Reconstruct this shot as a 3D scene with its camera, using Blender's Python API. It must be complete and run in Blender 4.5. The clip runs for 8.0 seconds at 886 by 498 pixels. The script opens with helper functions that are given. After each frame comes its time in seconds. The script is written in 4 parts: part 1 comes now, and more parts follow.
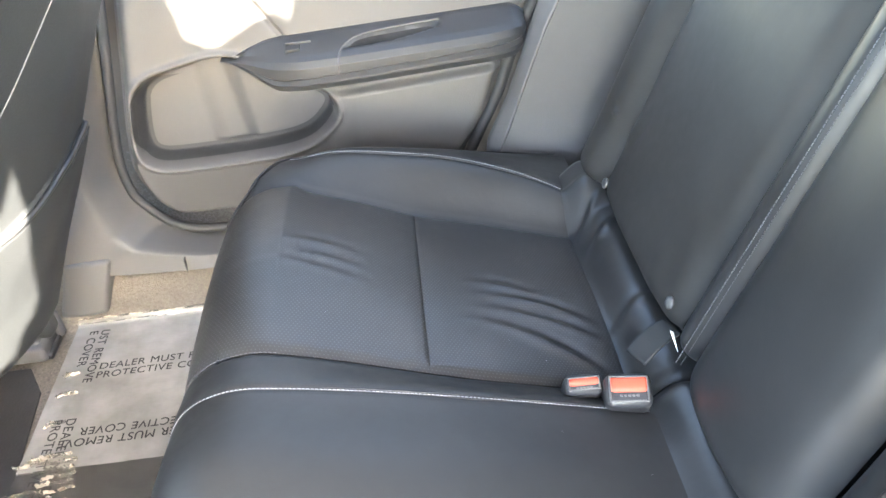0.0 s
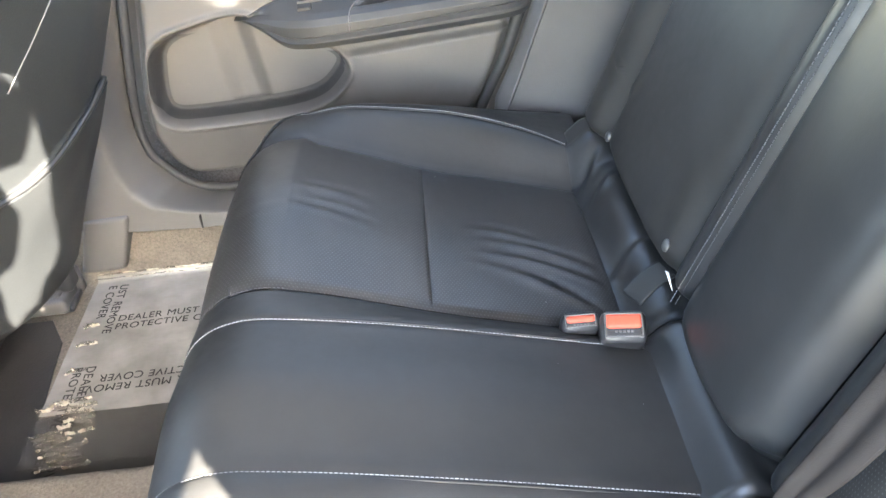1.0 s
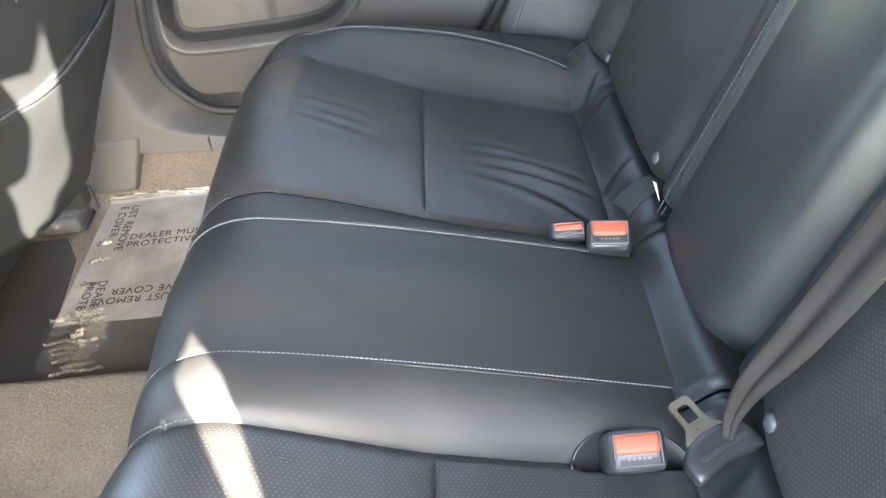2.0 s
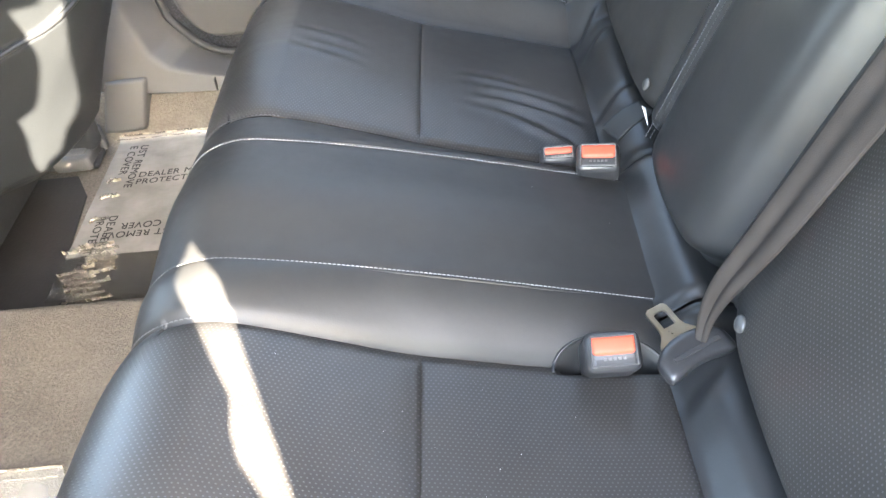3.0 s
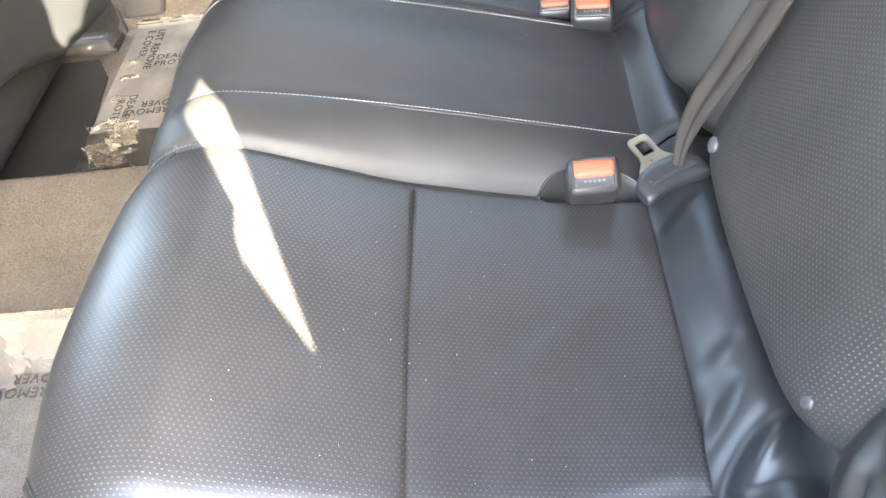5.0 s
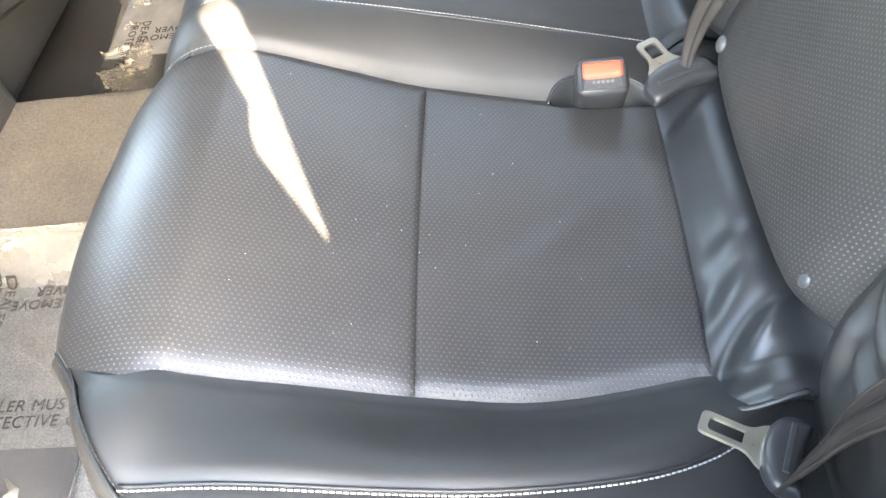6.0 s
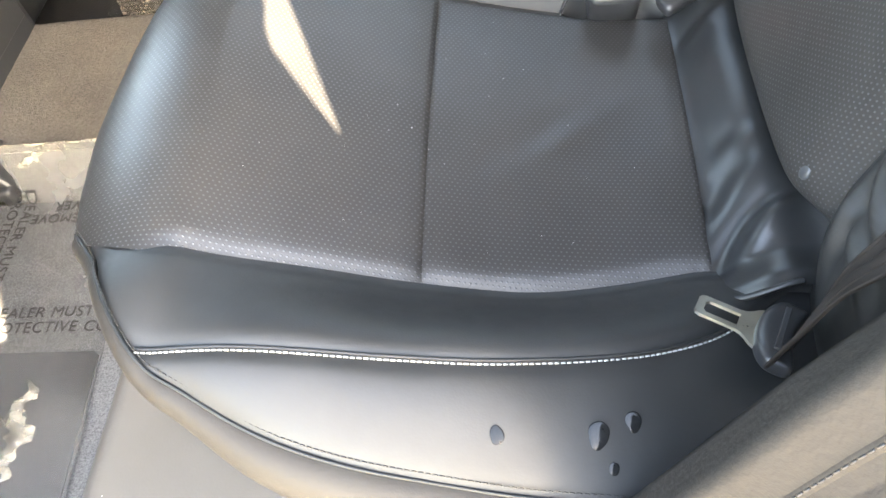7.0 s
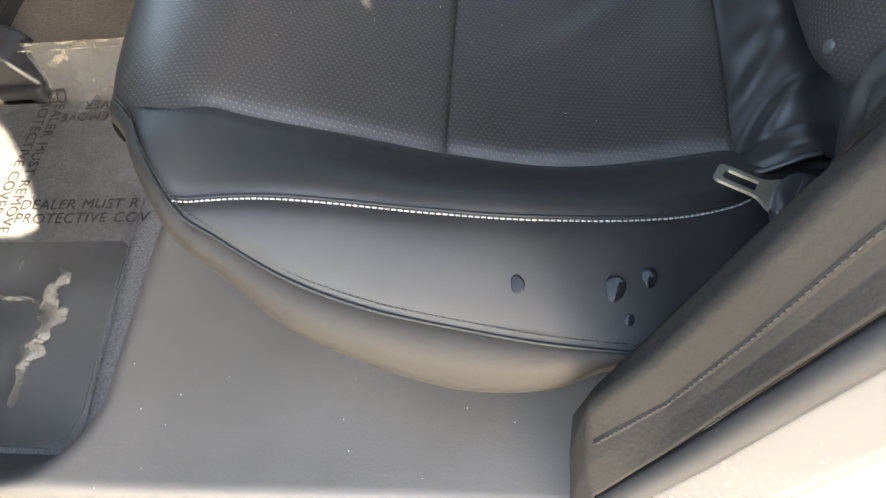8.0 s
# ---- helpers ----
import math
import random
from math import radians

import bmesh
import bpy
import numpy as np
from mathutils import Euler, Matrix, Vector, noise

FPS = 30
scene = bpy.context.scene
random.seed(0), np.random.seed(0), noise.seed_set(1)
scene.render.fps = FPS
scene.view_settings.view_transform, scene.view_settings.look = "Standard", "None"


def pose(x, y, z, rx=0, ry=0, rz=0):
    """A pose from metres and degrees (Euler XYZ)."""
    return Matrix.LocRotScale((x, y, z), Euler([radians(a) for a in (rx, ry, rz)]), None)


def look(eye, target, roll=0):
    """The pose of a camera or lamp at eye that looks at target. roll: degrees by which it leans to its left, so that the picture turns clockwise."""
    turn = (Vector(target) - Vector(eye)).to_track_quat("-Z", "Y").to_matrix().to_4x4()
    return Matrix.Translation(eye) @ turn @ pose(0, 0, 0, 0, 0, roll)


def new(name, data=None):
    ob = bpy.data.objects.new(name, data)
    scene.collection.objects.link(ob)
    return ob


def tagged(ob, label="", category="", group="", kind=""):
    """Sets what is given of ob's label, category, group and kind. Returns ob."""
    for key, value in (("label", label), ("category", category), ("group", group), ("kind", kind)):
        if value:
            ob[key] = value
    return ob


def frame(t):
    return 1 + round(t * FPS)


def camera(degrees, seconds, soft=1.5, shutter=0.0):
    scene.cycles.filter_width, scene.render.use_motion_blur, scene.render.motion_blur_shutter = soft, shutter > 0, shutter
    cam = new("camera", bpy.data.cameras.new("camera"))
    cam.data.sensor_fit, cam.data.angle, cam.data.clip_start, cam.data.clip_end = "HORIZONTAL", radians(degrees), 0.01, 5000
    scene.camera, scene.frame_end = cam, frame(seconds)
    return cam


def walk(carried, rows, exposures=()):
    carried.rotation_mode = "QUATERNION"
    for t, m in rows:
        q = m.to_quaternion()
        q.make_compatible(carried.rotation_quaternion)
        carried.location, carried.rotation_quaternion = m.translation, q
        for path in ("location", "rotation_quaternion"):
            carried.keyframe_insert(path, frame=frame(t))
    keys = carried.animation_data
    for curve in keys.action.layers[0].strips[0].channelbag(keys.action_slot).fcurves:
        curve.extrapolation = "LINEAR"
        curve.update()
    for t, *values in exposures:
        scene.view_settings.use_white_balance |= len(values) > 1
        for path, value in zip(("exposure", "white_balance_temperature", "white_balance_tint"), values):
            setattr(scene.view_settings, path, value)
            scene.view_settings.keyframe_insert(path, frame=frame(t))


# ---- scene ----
cam = camera(58.4, 8.0)
PATH = [
    (0, (0.008, -0.436, 0.891), (0.049, 1.179, -0.287), -6.1),
    (0.5, (0.008, -0.464, 0.883), (0.028, 1.147, -0.302), -6.1),
    (1, (0.018, -0.486, 0.871), (0.01, 1.109, -0.335), -6.8),
    (1.5, (0.03, -0.511, 0.857), (-0.012, 1.048, -0.395), -7.1),
    (3, (0.062, -0.586, 0.828), (-0.053, 0.878, -0.53), -8.3),
    (3.5, (0.068, -0.613, 0.82), (-0.07, 0.82, -0.568), -9.1),
    (4, (0.078, -0.636, 0.811), (-0.074, 0.777, -0.596), -9.1),
    (5.5, (0.089, -0.702, 0.787), (-0.133, 0.584, -0.728), -12.1),
    (6, (0.089, -0.726, 0.777), (-0.15, 0.519, -0.769), -12.6),
    (6.5, (0.093, -0.75, 0.765), (-0.161, 0.463, -0.805), -12.9),
    (7, (0.092, -0.776, 0.756), (-0.186, 0.396, -0.841), -13.3),
    (7.5, (0.089, -0.807, 0.745), (-0.21, 0.314, -0.883), -13.8),
    (8, (0.086, -0.835, 0.737), (-0.232, 0.235, -0.922), -14.4),
]
EXPOSURES = [(0, 5.78, 7450, 10), (1, 5.50, 7450, 10), (1.5, 5.33, 7450, 10), (3, 5.63, 7750, 10), (4, 5.67, 8050, 10), (5.5, 5.83, 8450, 10), (6.5, 5.80, 8750, 10), (7, 5.26, 8700, 10), (7.5, 5.00, 8450, 10), (8, 4.00, 8200, 10)]
walk(cam, [(t, look(eye, target, roll)) for t, eye, target, roll in PATH], EXPOSURES)

# ---- daylight ----
SUN_AZ = Vector((0.38, -0.92))          # towards the sun, in plan
SUN_EL = radians(30)
world = bpy.data.worlds.new("sky")
scene.world = world
world.use_nodes = True
wn = world.node_tree.nodes
sky = wn.new("ShaderNodeTexSky")
sky.sky_type = "NISHITA"
sky.sun_disc = False
sky.sun_elevation = SUN_EL
sky.sun_rotation = math.atan2(SUN_AZ.x, SUN_AZ.y)
world.node_tree.links.new(sky.outputs[0], wn["Background"].inputs[0])
wn["Background"].inputs[1].default_value = 0.15
sun = new("sun", bpy.data.lights.new("sun", "SUN"))
sun.data.energy, sun.data.angle, sun.data.color = 5.0, radians(0.13), (1.0, 0.965, 0.92)
sun_way = Vector((SUN_AZ.x * math.cos(SUN_EL), SUN_AZ.y * math.cos(SUN_EL), math.sin(SUN_EL)))
sun.matrix_world = look(sun_way * 20, (0, 0, 0))


# ---- materials ----
def material(name):
    m = bpy.data.materials.new(name)
    m.use_nodes = True
    return m, m.node_tree.nodes, m.node_tree.links, m.node_tree.nodes["Principled BSDF"]


def coords(n, l, scale=(1, 1, 1), rot=(0, 0, 0)):
    tc, mp = n.new("ShaderNodeTexCoord"), n.new("ShaderNodeMapping")
    mp.inputs["Scale"].default_value, mp.inputs["Rotation"].default_value = scale, rot
    l.new(tc.outputs["Object"], mp.inputs[0])
    return mp.outputs[0]


def noise_tex(n, l, vec, scale, detail=4.0, rough=0.55):
    t = n.new("ShaderNodeTexNoise")
    t.inputs["Scale"].default_value, t.inputs["Detail"].default_value, t.inputs["Roughness"].default_value = scale, detail, rough
    l.new(vec, t.inputs["Vector"])
    return t.outputs["Fac"]


def ramp(n, l, fac, c0, c1, p0=0.3, p1=0.7):
    r = n.new("ShaderNodeValToRGB")
    r.color_ramp.elements[0].position, r.color_ramp.elements[1].position = p0, p1
    r.color_ramp.elements[0].color, r.color_ramp.elements[1].color = (*c0, 1), (*c1, 1)
    l.new(fac, r.inputs[0])
    return r.outputs[0]


def calc(n, l, op, a, b=None):
    m = n.new("ShaderNodeMath")
    m.operation = op
    for k, v in enumerate((a, b)):
        if v is None:
            continue
        if isinstance(v, (int, float)):
            m.inputs[k].default_value = v
        else:
            l.new(v, m.inputs[k])
    return m.outputs[0]


def bump(n, l, height, strength, dist, into, before=None):
    b = n.new("ShaderNodeBump")
    b.inputs["Strength"].default_value, b.inputs["Distance"].default_value = strength, dist
    l.new(height, b.inputs["Height"])
    if before is not None:
        l.new(before, b.inputs["Normal"])
    if into is not None:
        l.new(b.outputs[0], into)
    return b.outputs[0]


def simple(name, c0, c1, rough0, rough1, big=4.0, fine=200.0, relief=0.15, dist=0.0006, metal=0.0, spec=0.5):
    """A surface with stains at a large scale and grain at a fine one."""
    m, n, l, p = material(name)
    v = coords(n, l)
    a = noise_tex(n, l, v, big, 5)
    l.new(ramp(n, l, a, c0, c1), p.inputs["Base Color"])
    f = noise_tex(n, l, v, fine, 3)
    mix = calc(n, l, "ADD", calc(n, l, "MULTIPLY", a, 0.6), calc(n, l, "MULTIPLY", f, 0.4))
    rr = n.new("ShaderNodeMapRange")
    rr.inputs[1].default_value, rr.inputs[2].default_value = 0.3, 0.7
    rr.inputs[3].default_value, rr.inputs[4].default_value = rough0, rough1
    l.new(mix, rr.inputs[0])
    l.new(rr.outputs[0], p.inputs["Roughness"])
    p.inputs["Metallic"].default_value = metal
    p.inputs["Specular IOR Level"].default_value = spec
    bump(n, l, f, relief, dist, p.inputs["Normal"])
    return m


def leather(name, c0, c1, holes=None, rough=(0.35, 0.47), spec=0.58):
    """Grained leather; holes: the spacing of its perforation, if any."""
    m, n, l, p = material(name)
    v = coords(n, l)
    a = noise_tex(n, l, v, 9.0, 5)
    col = ramp(n, l, a, c0, c1)
    vo = n.new("ShaderNodeTexVoronoi")
    vo.inputs["Scale"].default_value = 620.0
    l.new(v, vo.inputs["Vector"])
    fine = noise_tex(n, l, v, 60.0, 4)
    rr = n.new("ShaderNodeMapRange")
    rr.inputs[1].default_value, rr.inputs[2].default_value = 0.3, 0.7
    rr.inputs[3].default_value, rr.inputs[4].default_value = rough
    l.new(calc(n, l, "ADD", calc(n, l, "MULTIPLY", a, 0.5), calc(n, l, "MULTIPLY", fine, 0.5)), rr.inputs[0])
    l.new(rr.outputs[0], p.inputs["Roughness"])
    p.inputs["Specular IOR Level"].default_value = spec
    nb = bump(n, l, vo.outputs["Distance"], 0.05, 0.0006, None)
    nb = bump(n, l, noise_tex(n, l, v, 22.0, 3), 0.10, 0.006, None, nb)
    if holes:
        uv = n.new("ShaderNodeUVMap")
        sep = n.new("ShaderNodeSeparateXYZ")
        l.new(uv.outputs[0], sep.inputs[0])
        u, w = calc(n, l, "DIVIDE", sep.outputs[0], holes), calc(n, l, "DIVIDE", sep.outputs[1], holes * 0.82)
        row = calc(n, l, "FLOOR", w)
        off = calc(n, l, "MULTIPLY", calc(n, l, "MODULO", row, 2.0), 0.5)
        fu = calc(n, l, "SUBTRACT", calc(n, l, "FRACT", calc(n, l, "ADD", u, off)), 0.5)
        fw = calc(n, l, "SUBTRACT", calc(n, l, "FRACT", w), 0.5)
        d = calc(n, l, "SQRT", calc(n, l, "ADD", calc(n, l, "MULTIPLY", fu, fu), calc(n, l, "MULTIPLY", fw, fw)))
        dot = n.new("ShaderNodeMapRange")
        dot.inputs[1].default_value, dot.inputs[2].default_value = 0.13, 0.23
        dot.inputs[3].default_value, dot.inputs[4].default_value = 1.0, 0.0
        l.new(d, dot.inputs[0])
        mx = n.new("ShaderNodeMix")
        mx.data_type = "RGBA"
        l.new(dot.outputs[0], mx.inputs[0])
        l.new(col, mx.inputs[6])
        mx.inputs[7].default_value = (0.057, 0.058, 0.060, 1)
        col = mx.outputs[2]
        nb = bump(n, l, calc(n, l, "SUBTRACT", 1.0, dot.outputs[0]), 0.36, 0.0006, None, nb)
    l.new(col, p.inputs["Base Color"])
    l.new(nb, p.inputs["Normal"])
    return m


LEATHER = leather("black_leather", (0.0144, 0.0144, 0.0143), (0.0228, 0.0228, 0.0226), rough=(0.45, 0.57), spec=0.47)
LEATHER_HOLES = leather("perforated_leather", (0.0200, 0.0186, 0.0175), (0.0292, 0.0273, 0.0257), holes=0.0040, rough=(0.34, 0.45))
LEATHER_SHINY = leather("smooth_black_leather", (0.0138, 0.0144, 0.0152), (0.0216, 0.0224, 0.0234), rough=(0.31, 0.42), spec=0.55)
TRIM = simple("grey_moulded_plastic", (0.0685, 0.0650, 0.0634), (0.0874, 0.0833, 0.0812), 0.5, 0.62, 3, 420, 0.35, 0.0007)
TRIM_DARK = simple("dark_moulded_plastic", (0.0251, 0.0260, 0.0279), (0.0359, 0.0368, 0.0386), 0.36, 0.5, 5, 500, 0.25, 0.0005)
# near band's leather, tinted warm and paler for light off the ground
BAND_LIT = simple("ground_lit_leather", (0.0218, 0.0194, 0.0170), (0.0311, 0.0277, 0.0244), 0.46, 0.58, 4, 240, 0.35, 0.0008, spec=0.24)
TRIM_BROWN = simple("brown_grey_vinyl", (0.0209, 0.0192, 0.0176), (0.0310, 0.0282, 0.0260), 0.52, 0.66, 4, 240, 0.6, 0.0010, spec=0.14)
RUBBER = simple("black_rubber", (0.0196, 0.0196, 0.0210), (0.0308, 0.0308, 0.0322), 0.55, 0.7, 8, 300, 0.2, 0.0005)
GLOSS = simple("black_buckle_plastic", (0.0224, 0.0224, 0.0238), (0.0336, 0.0336, 0.0350), 0.26, 0.36, 12, 180, 0.03, 0.0002)
BELT = simple("grey_webbing", (0.0188, 0.0156, 0.0140), (0.0296, 0.0250, 0.0229), 0.6, 0.75, 30, 900, 0.4, 0.0004, spec=0.2)
THREAD = simple("white_thread", (0.24, 0.24, 0.238), (0.36, 0.36, 0.355), 0.6, 0.8, 60, 900, 0.2, 0.0002)
THREAD_DARK = simple("dark_thread", (0.012, 0.012, 0.013), (0.020, 0.020, 0.021), 0.6, 0.8, 60, 900, 0.2, 0.0002)
RED = simple("red_button", (0.47, 0.072, 0.040), (0.54, 0.090, 0.052), 0.42, 0.55, 40, 400, 0.05, 0.0002, spec=0.3)
STEEL = simple("bright_steel", (0.62, 0.58, 0.48), (0.74, 0.70, 0.60), 0.24, 0.4, 40, 500, 0.1, 0.0002, metal=1.0)
RIM = simple("worn_grey_rim", (0.055, 0.053, 0.051), (0.115, 0.110, 0.105), 0.25, 0.4, 60, 500, 0.1, 0.0002)
STUD = simple("grey_stud", (0.0465, 0.0477, 0.0496), (0.0620, 0.0639, 0.0657), 0.3, 0.42, 40, 400, 0.05, 0.0002)
PAINT = simple("grey_car_paint", (0.13, 0.12, 0.11), (0.15, 0.14, 0.13), 0.2, 0.3, 3, 300, 0.03, 0.0002)
ASPHALT = simple("dusty_asphalt", (0.22, 0.20, 0.17), (0.30, 0.275, 0.24), 0.8, 0.95, 1.2, 60, 0.4, 0.003)
VINYL = simple("dark_seat_vinyl", (0.0140, 0.0156, 0.0166), (0.0215, 0.0236, 0.0248), 0.44, 0.58, 6, 420, 0.3, 0.0006, spec=0.34)
# pale, so the added sun screen also throws light back at the car
SCREEN_PAINT = simple("sun_screen_paint", (0.52, 0.53, 0.55), (0.60, 0.61, 0.63), 0.8, 0.95, 1.5, 80, 0.4, 0.003)
HEADLINER = simple("dark_headliner", (0.105, 0.100, 0.092), (0.135, 0.129, 0.119), 0.9, 0.98, 4, 500, 0.3, 0.0006)
INK = simple("black_print", (0.022, 0.021, 0.020), (0.040, 0.038, 0.036), 0.8, 0.95, 80, 700, 0.05, 0.0001, spec=0.1)
THREAD_GREY = simple("grey_thread", (0.085, 0.085, 0.088), (0.13, 0.13, 0.134), 0.6, 0.8, 60, 900, 0.2, 0.0002)


def carpet_material():
    m, n, l, p = material("grey_brown_carpet")
    v = coords(n, l)
    a, f = noise_tex(n, l, v, 9, 4), noise_tex(n, l, v, 240, 6, 0.75)
    mixed = calc(n, l, "ADD", calc(n, l, "MULTIPLY", a, 0.3), calc(n, l, "MULTIPLY", f, 0.7))
    l.new(ramp(n, l, mixed, (0.080, 0.066, 0.053), (0.240, 0.206, 0.166), 0.32, 0.70), p.inputs["Base Color"])
    p.inputs["Roughness"].default_value = 0.95
    bump(n, l, f, 0.9, 0.004, p.inputs["Normal"])
    return m


def film_material(name, lo, hi, tones=((0.05, 0.05, 0.049), (0.10, 0.10, 0.098)), size=7):
    """Clear protective film: mostly see-through, with a milky tint and wrinkled gloss."""
    m, n, l, p = material(name)
    v = coords(n, l)
    a = noise_tex(n, l, v, size, 4)
    l.new(ramp(n, l, a, *tones), p.inputs["Base Color"])
    p.inputs["Roughness"].default_value = 0.16
    p.inputs["Specular IOR Level"].default_value = 0.8
    rr = n.new("ShaderNodeMapRange")
    rr.inputs[1].default_value, rr.inputs[2].default_value = 0.3, 0.75
    rr.inputs[3].default_value, rr.inputs[4].default_value = lo, hi
    l.new(a, rr.inputs[0])
    l.new(rr.outputs[0], p.inputs["Alpha"])
    nb = bump(n, l, noise_tex(n, l, coords(n, l, (1, 3, 1)), 30, 4), 0.25, 0.004, None)
    bump(n, l, noise_tex(n, l, v, 6, 3), 0.3, 0.02, p.inputs["Normal"], nb)
    return m


def tinted_glass(name, k):
    m, n, l, p = material(name)
    clear, gloss, mix = n.new("ShaderNodeBsdfTransparent"), n.new("ShaderNodeBsdfGlossy"), n.new("ShaderNodeMixShader")
    clear.inputs[0].default_value = (k, k, k * 0.985, 1)
    gloss.inputs["Roughness"].default_value = 0.03
    mix.inputs[0].default_value = 0.06
    l.new(clear.outputs[0], mix.inputs[1])
    l.new(gloss.outputs[0], mix.inputs[2])
    l.new(mix.outputs[0], n["Material Output"].inputs[0])
    return m


PRIVACY, TINT, CLEAR_GLASS = tinted_glass("privacy_glass", 0.45), tinted_glass("tinted_glass", 0.88), tinted_glass("clear_glass", 0.88)
WHITE_PAINT = simple("white_car_paint", (0.80, 0.80, 0.79), (0.85, 0.85, 0.84), 0.15, 0.25, 3, 300, 0.02, 0.0002)
DUSTY = simple("dark_dusty_plastic", (0.0844, 0.0775, 0.0694), (0.1087, 0.0994, 0.0902), 0.42, 0.56, 7, 420, 0.3, 0.0006)
PILLAR_GREY = simple("dark_grey_pillar_plastic", (0.0612, 0.0612, 0.0646), (0.0850, 0.0850, 0.0884), 0.5, 0.62, 4, 420, 0.3, 0.0006)
TAG_CLOTH = simple("white_tag_cloth", (0.6, 0.6, 0.59), (0.7, 0.7, 0.68), 0.8, 0.95, 40, 900, 0.3, 0.0003)
# warm pale tint stands in for sunlight caught by the crumpled film
FILM_GLINT = film_material("glint_tinted_film", 0.15, 0.75, ((0.30, 0.25, 0.18), (0.62, 0.55, 0.44)), 45)
FILM_BARE = film_material("bare_film", 0.16, 0.38, ((0.10, 0.097, 0.09), (0.22, 0.21, 0.19)), 16)
CARPET, FILM, FILM_CLEAR = carpet_material(), film_material("milky_film", 0.68, 0.80, ((0.27, 0.253, 0.228), (0.36, 0.34, 0.308)), 14), film_material("clear_film", 0.50, 0.80, ((0.11, 0.107, 0.102), (0.20, 0.195, 0.185)), 9)
m, n, l, p = material("water")
l.new(ramp(n, l, noise_tex(n, l, coords(n, l), 300), (0.006, 0.0064, 0.0068), (0.0105, 0.011, 0.0115)), p.inputs["Base Color"])
p.inputs["Roughness"].default_value, p.inputs["IOR"].default_value = 0.06, 1.33
WATER = m


# ---- builders ----
def smooth(t):
    t = min(1.0, max(0.0, t))
    return t * t * (3 - 2 * t)


def table(x, pairs):
    """Smooth interpolation in a short list of (x, value)."""
    if x <= pairs[0][0]:
        return pairs[0][1]
    if x >= pairs[-1][0]:
        return pairs[-1][1]
    k = max(i for i in range(len(pairs) - 1) if pairs[i][0] <= x)

    def slope(i):
        lo, hi = max(i - 1, 0), min(i + 1, len(pairs) - 1)
        return (pairs[hi][1] - pairs[lo][1]) / (pairs[hi][0] - pairs[lo][0])
    (x0, y0), (x1, y1) = pairs[k], pairs[k + 1]
    d = x1 - x0
    t = (x - x0) / d
    a, b = slope(k) * d, slope(k + 1) * d
    return (2 * t ** 3 - 3 * t * t + 1) * y0 + (t ** 3 - 2 * t * t + t) * a + (3 * t * t - 2 * t ** 3) * y1 + (t ** 3 - t * t) * b


def mesh_object(name, verts, faces, mat, parent=None, label="", uvs=None, soft=True):
    me = bpy.data.meshes.new(name)
    me.from_pydata([tuple(v) for v in verts], [], faces)
    me.materials.append(mat)
    if soft:
        me.polygons.foreach_set("use_smooth", [True] * len(me.polygons))
    if uvs is not None:
        layer = me.uv_layers.new(name="UVMap")
        for lp in me.loops:
            layer.data[lp.index].uv = uvs[lp.vertex_index]
    me.update()
    ob = new(name, me)
    ob.parent = parent
    if label:
        ob["label"] = label
    return ob


def grid(name, f, nu, nv, mat, parent=None, label="", uv=None, flip=False, thick=0.0):
    """A sheet f(u, v), u and v from 0 to 1; with thick, a closed back is laid that far behind it."""
    verts = [Vector(f(i / nu, j / nv)) for i in range(nu + 1) for j in range(nv + 1)]
    uvs = [uv(i / nu, j / nv) for i in range(nu + 1) for j in range(nv + 1)] if uv else None
    w = nv + 1
    faces = []
    for i in range(nu):
        for j in range(nv):
            q = (i * w + j, (i + 1) * w + j, (i + 1) * w + j + 1, i * w + j + 1)
            faces.append(q[::-1] if flip else q)
    ob = mesh_object(name, verts, faces, mat, parent, label, uvs)
    if thick:
        so = ob.modifiers.new("thickness", "SOLIDIFY")
        so.thickness, so.offset = thick, -1
    return ob


def part(name, bm, mat, parent=None, label="", soft=False):
    me = bpy.data.meshes.new(name)
    bm.to_mesh(me)
    bm.free()
    me.materials.append(mat)
    if soft:
        me.polygons.foreach_set("use_smooth", [True] * len(me.polygons))
    ob = new(name, me)
    ob.parent = parent
    if label:
        ob["label"] = label
    return ob


def thing(name, label, category, at=(0, 0, 0), group="", kind=""):
    ob = new(name)
    ob.location = at
    ob.empty_display_size = 0.05
    return tagged(ob, label, category, group, kind)


def box(bm, lo, hi, m=None, bevel=0.0, segs=2):
    r = bmesh.ops.create_cube(bm, size=1.0)
    vs = r["verts"]
    for v in vs:
        v.co = Vector([(lo[k] + hi[k]) / 2 + v.co[k] * (hi[k] - lo[k]) for k in range(3)])
    if bevel:
        es = list({e for v in vs for e in v.link_edges})
        out = bmesh.ops.bevel(bm, geom=es, offset=bevel, segments=segs, affect="EDGES", profile=0.5)
        vs = list({v for f in out["faces"] for v in f.verts} | {v for v in vs if v.is_valid})
        vs = [v for v in vs if v.is_valid]
    if m is not None:
        bmesh.ops.transform(bm, matrix=m, verts=vs)
    return vs


def prism(bm, outline, axis, lo, hi, bevel=0.0):
    """An outline of 2D points pushed out along an axis between two values."""
    def place(a, b, c):
        return {"x": (c, a, b), "y": (a, c, b), "z": (a, b, c)}[axis]
    low = [bm.verts.new(place(a, b, lo)) for a, b in outline]
    high = [bm.verts.new(place(a, b, hi)) for a, b in outline]
    k = len(outline)
    bm.faces.new(low[::-1])
    top = bm.faces.new(high)
